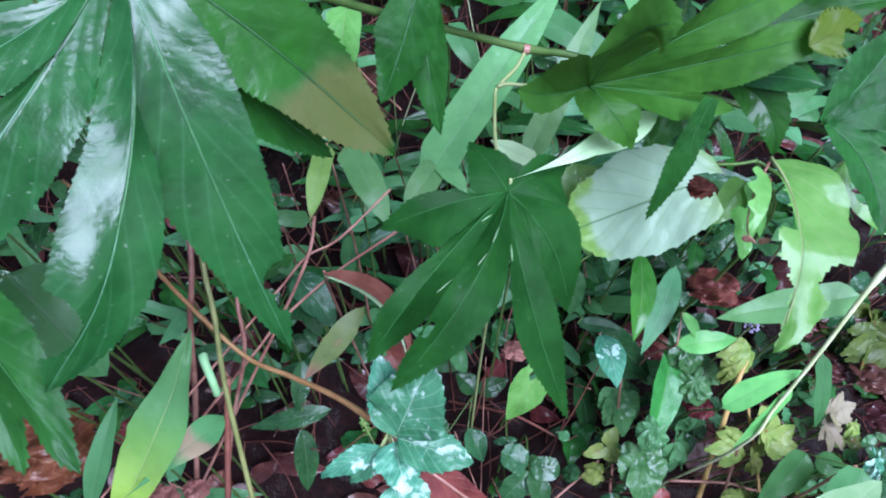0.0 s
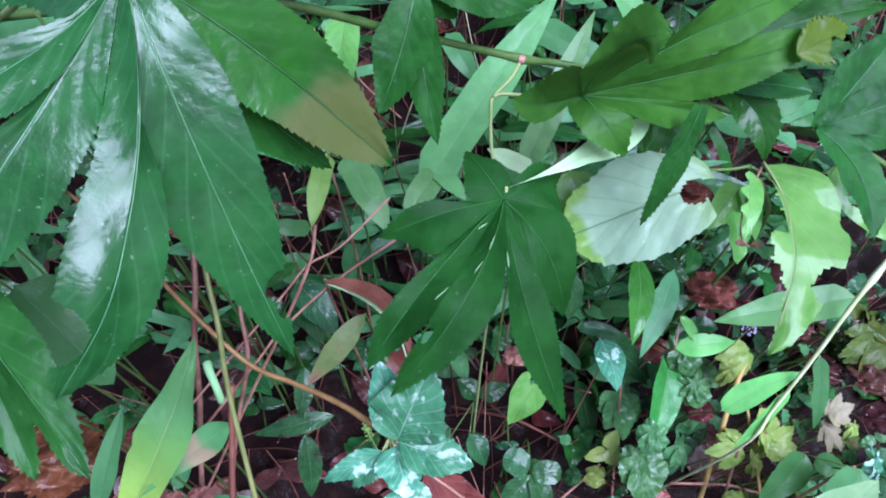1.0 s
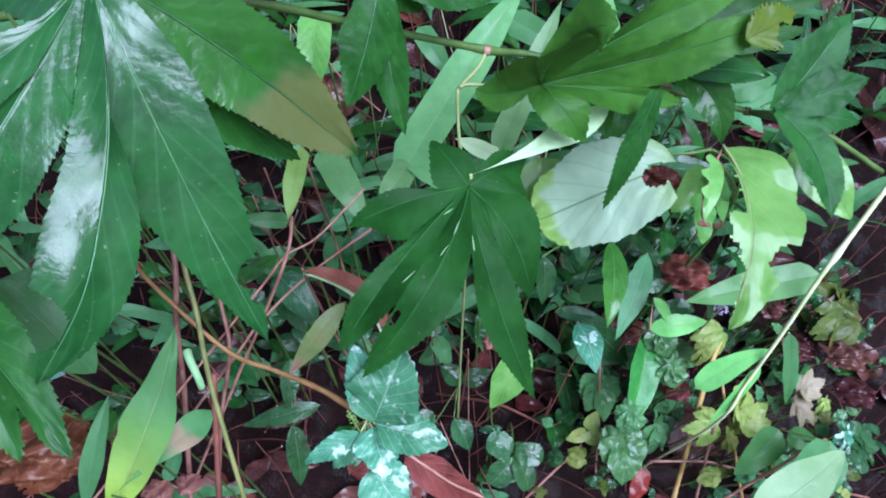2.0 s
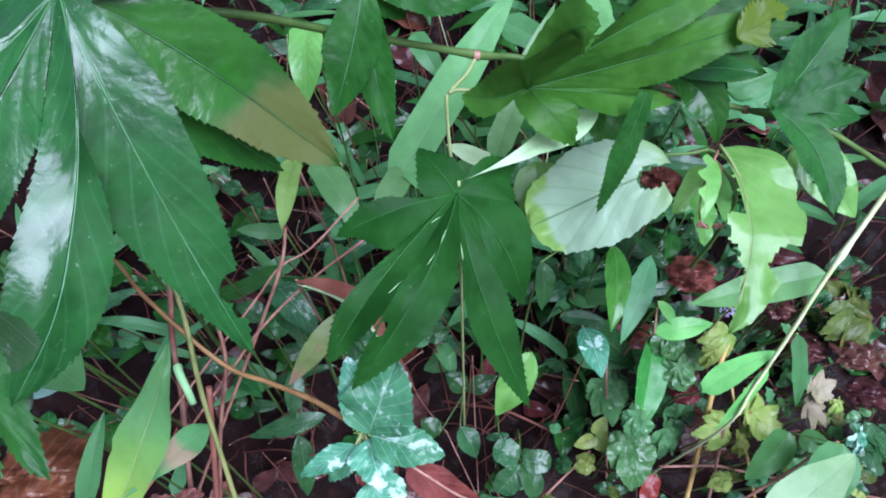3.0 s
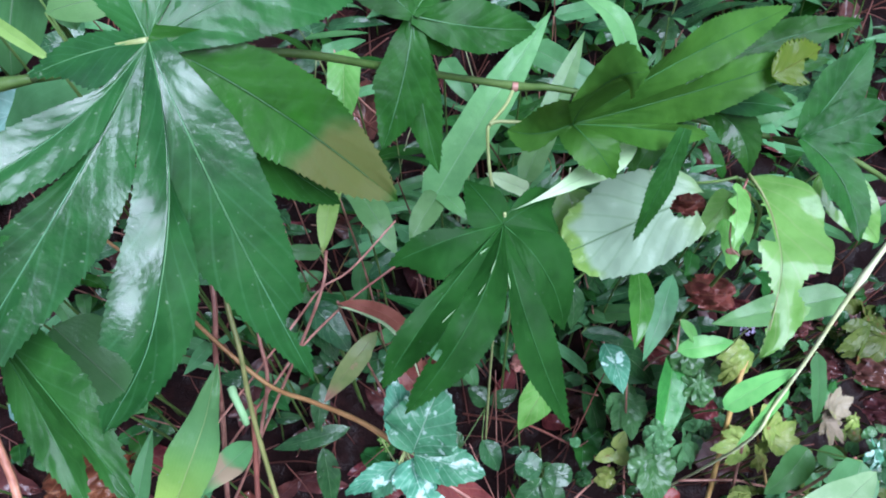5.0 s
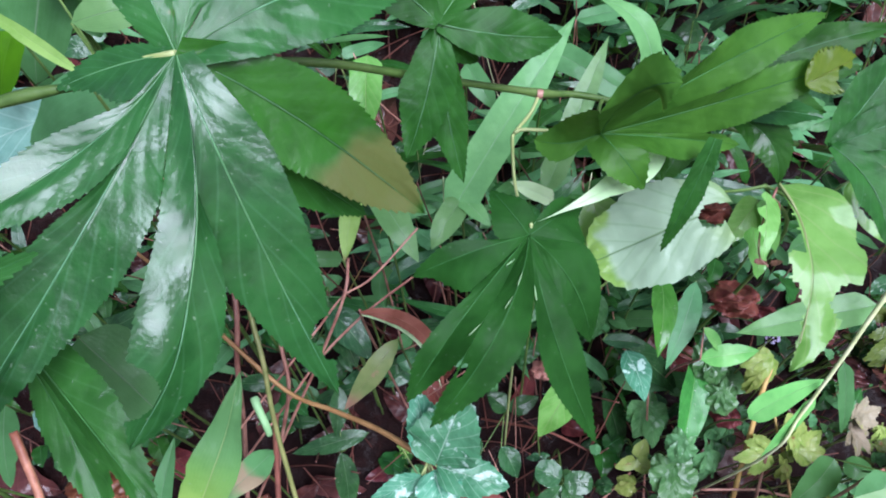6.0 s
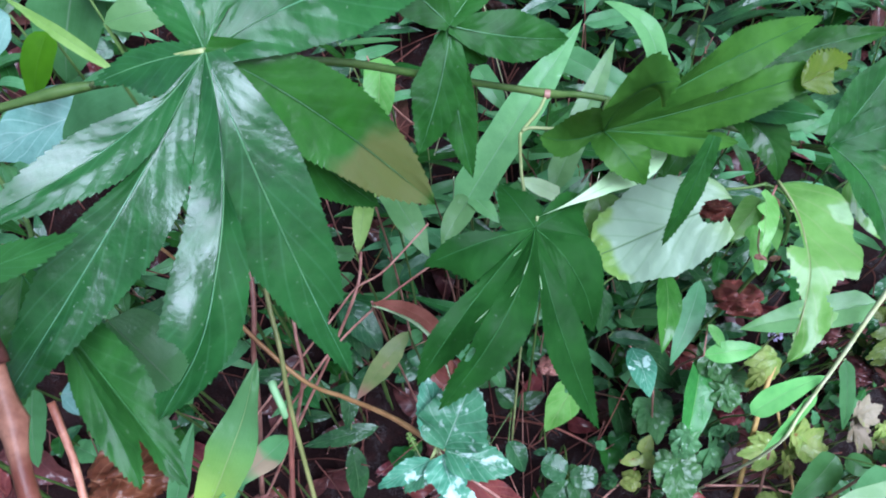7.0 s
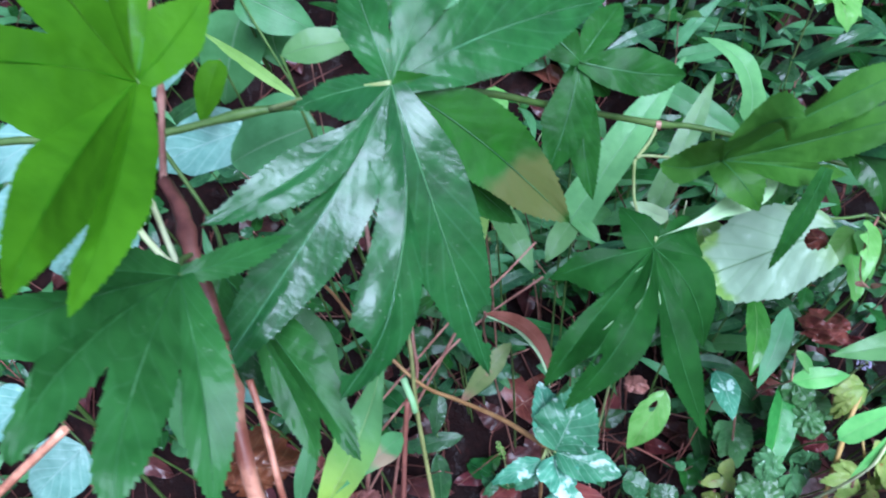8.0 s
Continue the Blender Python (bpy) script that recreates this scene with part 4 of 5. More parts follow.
low("green leaf under a fresh one", GRASS, [((-0.166, 0.123, 0.178), (-0.158, 0.176, 0.202), 0.0125)], arch=0.05)


def lobed(label, material, base, tip, width, face=SHINING):
    """A small rounded leaf with five blunt lobes on its own stem."""
    foot = root_of(base, 0.0, 0.03)
    plant = thing("lobed_herb", foot, label, "plant", "lobed herbs")
    stem(plant, PALE_STEM, [foot, Vector(foot).lerp(Vector(base), 0.5) + Vector((0.004, 0, 0.004)), base], 0.001, 0.0007)
    base, way = Vector(base), (Vector(tip) - Vector(base)) * 0.8
    turn = Vector(face).normalized()
    tips = [(base + (Matrix.Rotation(radians(a + 14 * noise.noise(base * 300 + Vector((a, 0, 0)))), 3, turn) @ way) * (f + 0.2 * noise.noise(base * 200 + Vector((0, a, 0)))), width * 0.55, 0.10, 0.0) for a, f in ((75, 0.55), (38, 0.82), (0, 1.0), (-38, 0.82), (-75, 0.55))]
    palmate(plant, material, base, tips, "", face=face, teeth=0.007, tooth=0.0010, ribbed=False)
    return plant


lobed("yellowing lobed leaf with brown spots", YELLOW, (0.260, 0.311, 0.019), (0.234, 0.287, 0.004), 0.0260)
lobed("yellow-green lobed leaf with ragged edges", YELLOW, (0.258, 0.245, -0.025), (0.223, 0.240, -0.028), 0.0236)
lobed("yellow-green lobed leaf near soil", YELLOW, (0.275, 0.246, -0.025), (0.310, 0.267, -0.012), 0.0293)
lobed("yellowing lobed leaf near the soil", YELLOW, (0.272, 0.265, -0.012), (0.296, 0.243, -0.028), 0.0236)
lobed("withered grey lobed leaf", GREYISH, (0.318, 0.262, 0.009), (0.349, 0.273, 0.016), 0.0192)
lobed("withered grey lobed leaf folded down", GREYISH, (0.315, 0.255, 0.004), (0.337, 0.233, -0.011), 0.0164)
lobed("green lobed leaf beside withered ones", TEAL, (0.375, 0.220, -0.021), (0.342, 0.242, -0.005), 0.0411)
lobed("olive lobed leaf over dark soil", OLIVE, (0.378, 0.320, 0.023), (0.336, 0.307, 0.015), 0.0260)
lobed("olive lobed leaf near soil", OLIVE, (0.364, 0.328, 0.028), (0.347, 0.288, 0.001), 0.0260)
lobed("green lobed leaf near the soil", WETGREEN, (0.167, 0.300, -0.058), (0.179, 0.262, -0.084), 0.0468)
lobed("wet crinkled green lobed leaf", WETGREEN, (0.180, 0.236, -0.043), (0.177, 0.194, -0.059), 0.0537, SKYWARD)

lobed("wet crinkled grey-green leaf among ground herbs", WETGREEN, (0.212, 0.318, 0.012), (0.218, 0.292, -0.012), 0.04, SKYWARD)
lobed("wet crinkled grey-green leaf among ground herbs", WETGREEN, (0.221, 0.291, -0.004), (0.229, 0.271, -0.023), 0.04, SKYWARD)
lobed("wet crinkled grey-green leaf among ground herbs", WETGREEN, (0.180, 0.243, 0.009), (0.168, 0.227, -0.012), 0.034, SKYWARD)
lobed("bright lime lobed leaf in the light", LIME, (0.206, 0.568, 0.253), (0.219, 0.509, 0.233), 0.0614)

low("small round-leaved herb in the shade", TEAL, [((0.085, 0.229, -0.055), (0.062, 0.237, -0.049), 0.0238), ((0.087, 0.226, -0.057), (0.113, 0.228, -0.057), 0.0208), ((0.085, 0.224, -0.058), (0.065, 0.204, -0.071), 0.0248),
    ((0.088, 0.224, -0.059), (0.100, 0.201, -0.075), 0.0218)], kind="round", joint=(0.087, 0.229, -0.062))
low("small pale olive herb on the soil", YELLOW, [((0.154, 0.250, -0.057), (0.162, 0.264, -0.048), 0.0151), ((0.154, 0.249, -0.057), (0.164, 0.238, -0.065), 0.0161), ((0.153, 0.248, -0.058), (0.134, 0.242, -0.061), 0.0141)], kind="ovate", joint=(0.155, 0.251, -0.062))
low("wet dark herb over the soil", TEAL, [((0.039, 0.290, -0.048), (0.020, 0.303, -0.039), 0.0208), ((0.040, 0.290, -0.048), (0.068, 0.301, -0.042), 0.0177), ((0.033, 0.262, -0.067), (0.048, 0.238, -0.083), 0.0229), ((0.013, 0.255, -0.070), (-0.003, 0.268, -0.061), 0.0208)], joint=(0.036, 0.290, -0.060))
low("wet shining leaves near the soil", WETGREEN, [((0.223, 0.318, -0.015), (0.251, 0.299, -0.028), 0.0252), ((0.216, 0.305, -0.047), (0.234, 0.271, -0.071), 0.0291)], joint=(0.224, 0.316, -0.040))
low("dark green oval leaves under grass", TEAL, [((-0.091, 0.286, 0.148), (-0.063, 0.258, 0.128), 0.0244), ((-0.105, 0.278, 0.119), (-0.125, 0.284, 0.125), 0.0164)], kind="ovate")

low("wet blue-green leaf by the chewed plant", TEAL, [((0.240, 0.351, 0.224), (0.280, 0.339, 0.214), 0.0217), ((0.236, 0.346, 0.221), (0.245, 0.322, 0.204), 0.0159)], kind="ovate")
low("light leaves behind the chewed plant", LIME, [((0.209, 0.356, 0.181), (0.183, 0.330, 0.165), 0.0236), ((0.211, 0.356, 0.181), (0.220, 0.325, 0.160), 0.0197)], kind="ovate", face=SHINING)
low("broad green leaves beyond the herb", GRASS, [((0.197, 0.407, 0.191), (0.242, 0.402, 0.186), 0.0246), ((0.242, 0.439, 0.174), (0.281, 0.451, 0.180), 0.0243), ((0.237, 0.436, 0.172), (0.271, 0.414, 0.156), 0.0243)], kind="ovate", face=SHINING)

# broad wet leaves behind the woody stem; their pale blue sky sheen is in the colour
low("broad wet leaf with its pale blue sheen painted on", SHEEN_BLUE, [((-0.232, 0.326, 0.373), (-0.288, 0.306, 0.343), 0.0373)], kind="ovate", face=SHINING)
low("broad green leaf behind the bluish ones", GRASS, [((-0.204, 0.354, 0.376), (-0.221, 0.322, 0.331), 0.0451), ((-0.190, 0.358, 0.377), (-0.183, 0.337, 0.348), 0.0312)], kind="ovate")
low("bright yellow-green leaf behind the herb", NEAR_BRIGHT, [((-0.207, 0.313, 0.373), (-0.220, 0.289, 0.345), 0.0187)], kind="ovate")
low("broad wet leaf with its pale blue sheen painted on", SHEEN_BLUE, [((-0.202, 0.304, 0.327), (-0.263, 0.285, 0.311), 0.0408)], kind="ovate", face=SHINING)
low("broad wet leaf with its pale blue sheen painted on", SHEEN_BLUE, [((-0.296, 0.283, 0.352), (-0.358, 0.253, 0.328), 0.0364), ((-0.307, 0.251, 0.331), (-0.350, 0.218, 0.301), 0.0331)], kind="ovate", face=SHINING)
low("broad wet leaf with its pale blue sheen painted on", SHEEN_BLUE, [((-0.254, 0.233, 0.309), (-0.312, 0.217, 0.294), 0.0331)], kind="ovate", face=SHINING)
low("broad wet leaf with its pale blue sheen painted on", SHEEN_BLUE, [((-0.299, 0.145, 0.276), (-0.326, 0.122, 0.264), 0.0315), ((-0.270, 0.125, 0.257), (-0.297, 0.099, 0.243), 0.0347)], kind="ovate", face=SHINING)
low("light green curling leaf beneath herb", GRASS_LIGHT, [((-0.154, 0.280, 0.402), (-0.115, 0.299, 0.397), 0.0178)], kind="lance", arch=0.12)
low("broad green leaf in the shade", GRASS, [((-0.195, 0.337, 0.400), (-0.153, 0.332, 0.377), 0.0284), ((-0.142, 0.269, 0.366), (-0.194, 0.260, 0.344), 0.0461)], kind="ovate")
low("narrow yellow-green leaf beneath herb", GRASS_LIME, [((-0.137, 0.245, 0.406), (-0.190, 0.277, 0.420), 0.0057)], kind="lance", arch=0.0)
low("broad green leaf beneath the hanging lobes", GRASS, [((-0.155, 0.175, 0.325), (-0.123, 0.151, 0.289), 0.0340)], kind="ovate", face=SHINING)
low("broad green leaf beneath the hanging lobes", TEAL, [((-0.177, 0.171, 0.300), (-0.149, 0.147, 0.279), 0.0269)], kind="ovate", face=SHINING)

# variegated sprig on an orange runner
foot = root_of((-0.012, 0.156, 0.199), 0.0, 0.05)
sprig_v = thing("variegated_herb", foot, "small herb with white-marbled leaves on an orange runner", "plant")
joint = (-0.014, 0.159, 0.216)
stem(sprig_v, ORANGE, [foot, (-0.016, 0.166, 0.170), joint], 0.0014, 0.0011)
stem(sprig_v, ORANGE, [joint, (-0.042, 0.178, 0.208), (-0.070, 0.192, 0.200), (-0.100, 0.205, 0.198), (-0.143, 0.236, 0.220), (-0.171, 0.265, 0.216), (-0.229, 0.309, 0.211)], 0.0017, 0.0011, name="runner")
for base, tip, width, kind in (((-0.009, 0.155, 0.225), (0.006, 0.182, 0.252), 0.0358, "ovate"), ((-0.011, 0.158, 0.225), (-0.020, 0.186, 0.246), 0.0199, "ovate"), ((-0.009, 0.154, 0.222), (0.028, 0.146, 0.214), 0.0222, "ovate"),
                               ((-0.011, 0.153, 0.218), (-0.003, 0.131, 0.211), 0.0233, "ovate"), ((-0.017, 0.151, 0.216), (-0.045, 0.138, 0.208), 0.0115, "lance"), ((-0.011, 0.137, 0.201), (0.005, 0.117, 0.193), 0.0275, "ovate"),
                               ((-0.017, 0.149, 0.209), (-0.032, 0.138, 0.200), 0.0099, "lance")):
    if (Vector(base) - Vector(joint)).length > 0.004:
        stem(sprig_v, PALE_STEM, [joint, base], 0.0006, 0.0005, name="leaf_stalk")
    leaf(sprig_v, MOTTLED, base, tip, width, kind=kind, teeth=0.004, tooth=0.001, arch=0.06, wave=0.10, fold=0.22, face=SKYWARD if base[2] > 0.2 else UP)

# a green flower spike beside the sprig, and a tiny lilac flower head
def beads(name, label, category, material, at, axis, length, width, size, count, seed):
    """A flower head of many tiny beads round a stem."""
    foot = root_of(at, 0.0, 0.03)
    plant = thing(name, foot, label, category)
    top, axis = Vector(at) + Vector(axis) * length, Vector(axis)
    stem(plant, PALE_STEM, [foot, Vector(foot).lerp(Vector(at), 0.6), at, top], 0.0009, 0.0004)
    pick = random.Random(seed)
    bm = bmesh.new()
    for i in range(count):
        u = pick.random()
        out = Vector((pick.gauss(0, 1), pick.gauss(0, 1), pick.gauss(0, 1)))
        out = (out - axis * out.dot(axis)).normalized() * (width * (1 - 0.6 * u) * pick.uniform(0.5, 1.0))
        bmesh.ops.create_icosphere(bm, subdivisions=1, radius=size * pick.uniform(0.7, 1.2), matrix=Matrix.Translation(Vector(at) + axis * (length * u) + out))
    part("flower_head", bm, material, plant)
    return plant


beads("flower_spike", "light green flower spike beside variegated leaves", "flower", SPIKE, (-0.047, 0.229, 0.007), (-0.35, 0.45, 0.82), 0.017, 0.0048, 0.00075, 70, 5)
beads("wild_flower", "tiny lilac flower head among ground herbs", "flower", LILAC, (0.240, 0.301, 0.076), (0.1, -0.3, 0.95), 0.008, 0.0070, 0.0008, 40, 6)

# ---- dead leaves and stems ----
def dead_stem(label, material, points, r0, r1, name="twig", **shape):
    """A dry stem; its lower end is carried on to the ground."""
    end, way = Vector(points[-1]), (Vector(points[-1]) - Vector(points[-2])).normalized()
    way = (way + Vector((0, 0, -0.25))).normalized() if way.z > -0.5 else way
    way.z = min(way.z, -0.6)
    line = list(points)
    while end.z > ground_z(end.x, end.y) and end.z > -1:
        end = end + way * 0.02
        line.append(end)
    foot = (end.x, end.y, ground_z(end.x, end.y))
    ob = thing(name, foot, label, "twig", "dead twigs")
    stem(ob, material, line + [Vector(foot) - Vector((0, 0, 0.008))], r0, r1, **shape)
    return ob


dead_stem("upright pinkish dead stem", PINK, [(-0.141, 0.298, 0.250), (-0.132, 0.261, 0.236), (-0.129, 0.240, 0.222), (-0.132, 0.221, 0.198), (-0.135, 0.199, 0.159), (-0.140, 0.177, 0.120)], 0.0017, 0.0022, knots=(0.3,))
dead_stem("pink forked dead stem", PINK, [(-0.065, 0.275, 0.232), (-0.066, 0.253, 0.226), (-0.084, 0.230, 0.191), (-0.111, 0.206, 0.139), (-0.119, 0.199, 0.123)], 0.0010, 0.0014, knots=(0.3,))
dead_stem("pale thin dead grass stem", PINK, [(-0.019, 0.282, 0.212), (-0.056, 0.256, 0.201), (-0.084, 0.230, 0.190)], 0.0008, 0.0011)
dead_stem("thin pinkish dead stem", PINK, [(-0.025, 0.302, 0.225), (-0.052, 0.271, 0.217), (-0.068, 0.256, 0.220)], 0.0007, 0.0010)
dead_stem("upright red-brown dead stem", PINK, [(-0.108, 0.254, 0.231), (-0.103, 0.227, 0.213), (-0.101, 0.209, 0.189), (-0.115, 0.187, 0.138), (-0.126, 0.154, 0.080)], 0.0012, 0.0018, knots=(0.3,))
rolled = dead_stem("upright olive grass stem with a rolled leaf", OLIVE_STEM, [(-0.113, 0.264, 0.304), (-0.104, 0.229, 0.293), (-0.098, 0.207, 0.284), (-0.092, 0.188, 0.271), (-0.089, 0.166, 0.244), (-0.079, 0.127, 0.193)], 0.0013, 0.0018, knots=(0.4,))
stem(rolled, LIME_PALE, [(-0.094, 0.171, 0.269), (-0.092, 0.167, 0.269), (-0.088, 0.160, 0.265), (-0.087, 0.157, 0.259)], 0.0021, 0.0016, name="rolled_leaf", label="pale green rolled-up leaf", sides=9)
dead_stem("yellow-tan stem among the ground herbs", TAN, [(0.260, 0.304, 0.015), (0.252, 0.282, -0.006), (0.247, 0.255, -0.042), (0.241, 0.214, -0.106)], 0.0022, 0.0034, knots=(0.45,))
dead_stem("thin yellow-tan stem among herbs", TAN, [(0.262, 0.284, 0.001), (0.267, 0.265, -0.018), (0.279, 0.248, -0.047), (0.300, 0.216, -0.106)], 0.0012, 0.0021, knots=(0.6,))
dead_stem("thick red-brown dead stem near the soil", STRAW, [(-0.1028, 0.1885, 0.203), (-0.1052, 0.166, 0.1731), (-0.1056, 0.1432, 0.1502)], 0.0018, 0.0030, knots=(0.5,))
dead_stem("thin upright grey stem", PINK, [(0.045, 0.304, -0.004), (0.047, 0.270, -0.075), (0.050, 0.220, -0.157)], 0.0004, 0.0012)
dead_stem("thin pink stem below a variegated leaf", PINK, [(0.162, 0.299, -0.011), (0.173, 0.273, -0.101)], 0.0010, 0.0014)
dead_stem("thick leaning dead stick", BARK, [(-0.255, 0.118, 0.300), (-0.307, 0.089, 0.262)], 0.0024, 0.0028)
dead_stem("thin orange-brown bark-covered side stem", BARK, [(-0.135, 0.117, 0.373), (-0.128, 0.102, 0.361), (-0.120, 0.080, 0.342), (-0.125, 0.070, 0.27)], 0.0014, 0.0018)

for i in range(75):
    x, y = random.uniform(-0.30, 0.10), random.uniform(0.26, 0.62)
    low_end = Vector((x, y, ground_z(x, y)))
    top_end = low_end + Vector((random.gauss(0, 0.035), random.uniform(-0.07, 0.02), random.uniform(0.08, 0.24)))
    dead_stem("thin reddish dead stem standing in the litter", random.choice((PINK, STRAW, STRAW)), [top_end, low_end.lerp(top_end, 0.5) + Vector((random.gauss(0, 0.006), 0, 0)), low_end + Vector((0, 0, 0.004))], 0.0006, random.uniform(0.0008, 0.0017))

# curled dead blade
foot = root_of((-0.042, 0.263, 0.176), 0, 0.03)
curl = thing("dead_grass", foot, "curled dead brown grass blade with a yellow edge", "dead leaf")
stem(curl, PINK, [foot, (-0.059, 0.261, 0.150), (-0.056, 0.243, 0.226)], 0.001, 0.0008)
leaf(curl, DEAD_CURL, (-0.056, 0.242, 0.226), (-0.010, 0.226, 0.155), 0.0105, kind="lance", via=(-0.023, 0.247, 0.190), fold=0.3, face=SKYWARD)
leaf(curl, GRASS_PALE, (-0.056, 0.240, 0.226), (-0.011, 0.223, 0.156), 0.0028, "margin", "cream margin of the dead blade", kind="lance", via=(-0.026, 0.243, 0.188), face=SKYWARD)

# crumpled red-brown dead leaf
def crumpled(label, at, size, material):
    """A dead leaf crushed into a ball of folds."""
    bm = bmesh.new()
    uv = bm.loops.layers.uv.verify()
    n = 22
    grid = []
    for i in range(n + 1):
        row = []
        for j in range(n + 1):
            u, v = i / n - 0.5, j / n - 0.5
            p = Vector((u, v, 0)) * size * (1 - 0.25 * (u * u + v * v))
            q = p / size * 4 + Vector((at[0] * 31, at[1] * 17, 0))
            h = 0.32 * noise.noise(q) + 0.16 * noise.noise(q * 2.7) + 0.25 - 1.1 * (u * u + v * v)
            row.append(bm.verts.new(Vector((p.x, p.y * 0.85, 0)) + UP * (h * size) + Vector((0.1 * size * noise.noise(q * 1.7 + Vector((9, 0, 0))), 0, 0))))
        grid.append(row)
    for i in range(n):
        for j in range(n):
            if (i / n - 0.5) ** 2 + (j / n - 0.5) ** 2 > 0.235 + 0.05 * noise.noise((i * 0.4, j * 0.4, at[0] * 9)):
                continue
            f = bm.faces.new((grid[i][j], grid[i + 1][j], grid[i + 1][j + 1], grid[i][j + 1]))
            f.smooth = True
            for loop, (a, b) in zip(f.loops, ((i, j), (i + 1, j), (i + 1, j + 1), (i, j + 1))):
                loop[uv].uv = (a / n, b / n)
    me = bpy.data.meshes.new("dead_leaf")
    bm.to_mesh(me)
    bm.free()
    me.materials.append(material)
    ob = tagged(new("dead_leaf", me), label, "dead leaf", "dead leaves")
    ob.location = at
    return ob


crumpled("crumpled red-brown dead leaf", (0.230, 0.352, 0.047), 0.0480, DEAD)
crumpled("dark red dead leaf near the soil", (0.229, 0.277, -0.027), 0.0293, DEAD)

red_leaf = thing("dead_leaf", root_of((0.197, 0.217, -0.081)), "bright red dead leaf near the soil", "dead leaf", "dead leaves")
leaf(red_leaf, RED, (0.203, 0.219, -0.068), (0.190, 0.191, -0.085), 0.0170, "blade", kind="ovate", wave=0.15)
red_leaf = thing("dead_leaf", root_of((0.017, 0.175, 0.068), 0.0, 0.03), "red-brown dead leaf with a pink midrib", "dead leaf", "dead leaves")
leaf(red_leaf, DEAD, (-0.000, 0.176, 0.106), (0.058, 0.154, 0.052), 0.0250, "blade", kind="ovate", wave=0.1)
stem(red_leaf, PINK, [(-0.001, 0.176, 0.108), (0.029, 0.162, 0.088), (0.058, 0.153, 0.058), root_of((0.058, 0.154, 0.052), 0.0, 0.03)], 0.0011, 0.0009, name="midrib", label="pink midrib")
for base, tip in (((0.164, 0.260, 0.251), (0.172, 0.259, 0.249)), ((0.173, 0.259, 0.249), (0.180, 0.260, 0.250)), ((0.239, 0.302, 0.251), (0.244, 0.296, 0.247))):
    leaf(chewed, DEAD_PINK, base, tip, 0.0034, "scrap", "withered red scrap of a leaf", kind="ovate", wave=0.2)

crumpled("red-brown dead leaf in the shade", (0.179, 0.355, 0.171), 0.0330, DEAD)
dead_stem("grey-brown twig across the soil", STRAW, [(0.145, 0.251, -0.090), (0.086, 0.283, -0.092), (0.061, 0.296, -0.107)], 0.0013, 0.0013)
dead_stem("reddish twig leaning over the soil", PINK, [(0.150, 0.241, -0.073), (0.115, 0.216, -0.113)], 0.0011, 0.0015)
dead_stem("reddish brown stick across the herbs", PINK, [(0.324, 0.217, 0.021), (0.310, 0.211, 0.018), (0.293, 0.202, 0.001), (0.263, 0.188, -0.031)], 0.0012, 0.0019)
dead_stem("thin pink stem across the herbs", PINK, [(0.207, 0.224, -0.064), (0.256, 0.225, -0.066)], 0.0012, 0.0014)
dead_stem("thin pink stem beside the orange one", PINK, [(0.254, 0.242, -0.019), (0.253, 0.220, -0.057)], 0.0014, 0.0016)
dead_stem("thin grey stem near another", PINK, [(0.021, 0.246, -0.029), (0.033, 0.227, -0.054), (0.051, 0.204, -0.106)], 0.0004, 0.0012)
for at, size, mat in (((0.365, 0.295, 0.011), 0.0425, DEAD_DARK), ((0.334, 0.308, -0.002), 0.0391, DEAD_DARK), ((0.374, 0.267, -0.008), 0.0378, DEAD_DARK), ((0.299, 0.327, 0.036), 0.0331, DEAD_DARK),
                      ((0.264, 0.346, 0.026), 0.0293, DEAD), ((0.229, 0.310, -0.044), 0.0312, DEAD_DARK)):
    crumpled("wet dark purple-brown dead leaf on soil", at, size, mat)
for at, way, size, mat in (((0.247, 0.297, 0.018), (-14, 60), 50, YELLOW), ((0.257, 0.206, -0.043), (-40, 20), 44, YELLOW), ((0.288, 0.211, -0.041), (-30, 40), 50, GRASS), ((0.265, 0.234, -0.025), (30, 40), 40, YELLOW), ((0.215, 0.255, -0.056), (30, 90), 80, WETGREEN),
                           ((0.233, 0.280, -0.040), (-40, 80), 80, WETGREEN), ((0.218, 0.305, -0.035), (40, 70), 90, WETGREEN), ((0.352, 0.331, 0.012), (50, -30), 60, OLIVE), ((0.372, 0.343, 0.019), (30, 50), 60, OLIVE), ((0.344, 0.225, 0.014), (20, 60), 60, MOTTLED),
                           ((0.149, 0.229, -0.070), (-40, 10), 44, YELLOW), ((0.129, 0.229, -0.069), (-30, 30), 40, TEAL), ((0.152, 0.299, -0.072), (40, 20), 50, TEAL), ((0.073, 0.237, -0.062), (-20, 40), 50, TEAL)):
    at = Vector(at)
    lobed("small wet lobed leaf among ground herbs", mat, at, at + Vector((way[0] * 0.0005, 0.3 * way[1] * -0.0005, way[1] * -0.0005)), size * 0.0005)
crumpled("crumpled orange-brown dead leaf on the soil", (-0.221, 0.163, 0.137), 0.0629, DEAD_ORANGE)
low("leaf with painted pale sheen behind the hanging lobes", SHEEN_BLUE, [((-0.200, 0.163, 0.270), (-0.155, 0.165, 0.255), 0.0199)], kind="ovate", face=SHINING)
low("green leaf at the foot of the stem", GRASS, [((-0.239, 0.180, 0.236), (-0.236, 0.144, 0.211), 0.0189)], kind="ovate")

# small leaves crowding the foot of the bank
crowd = random.Random(23)


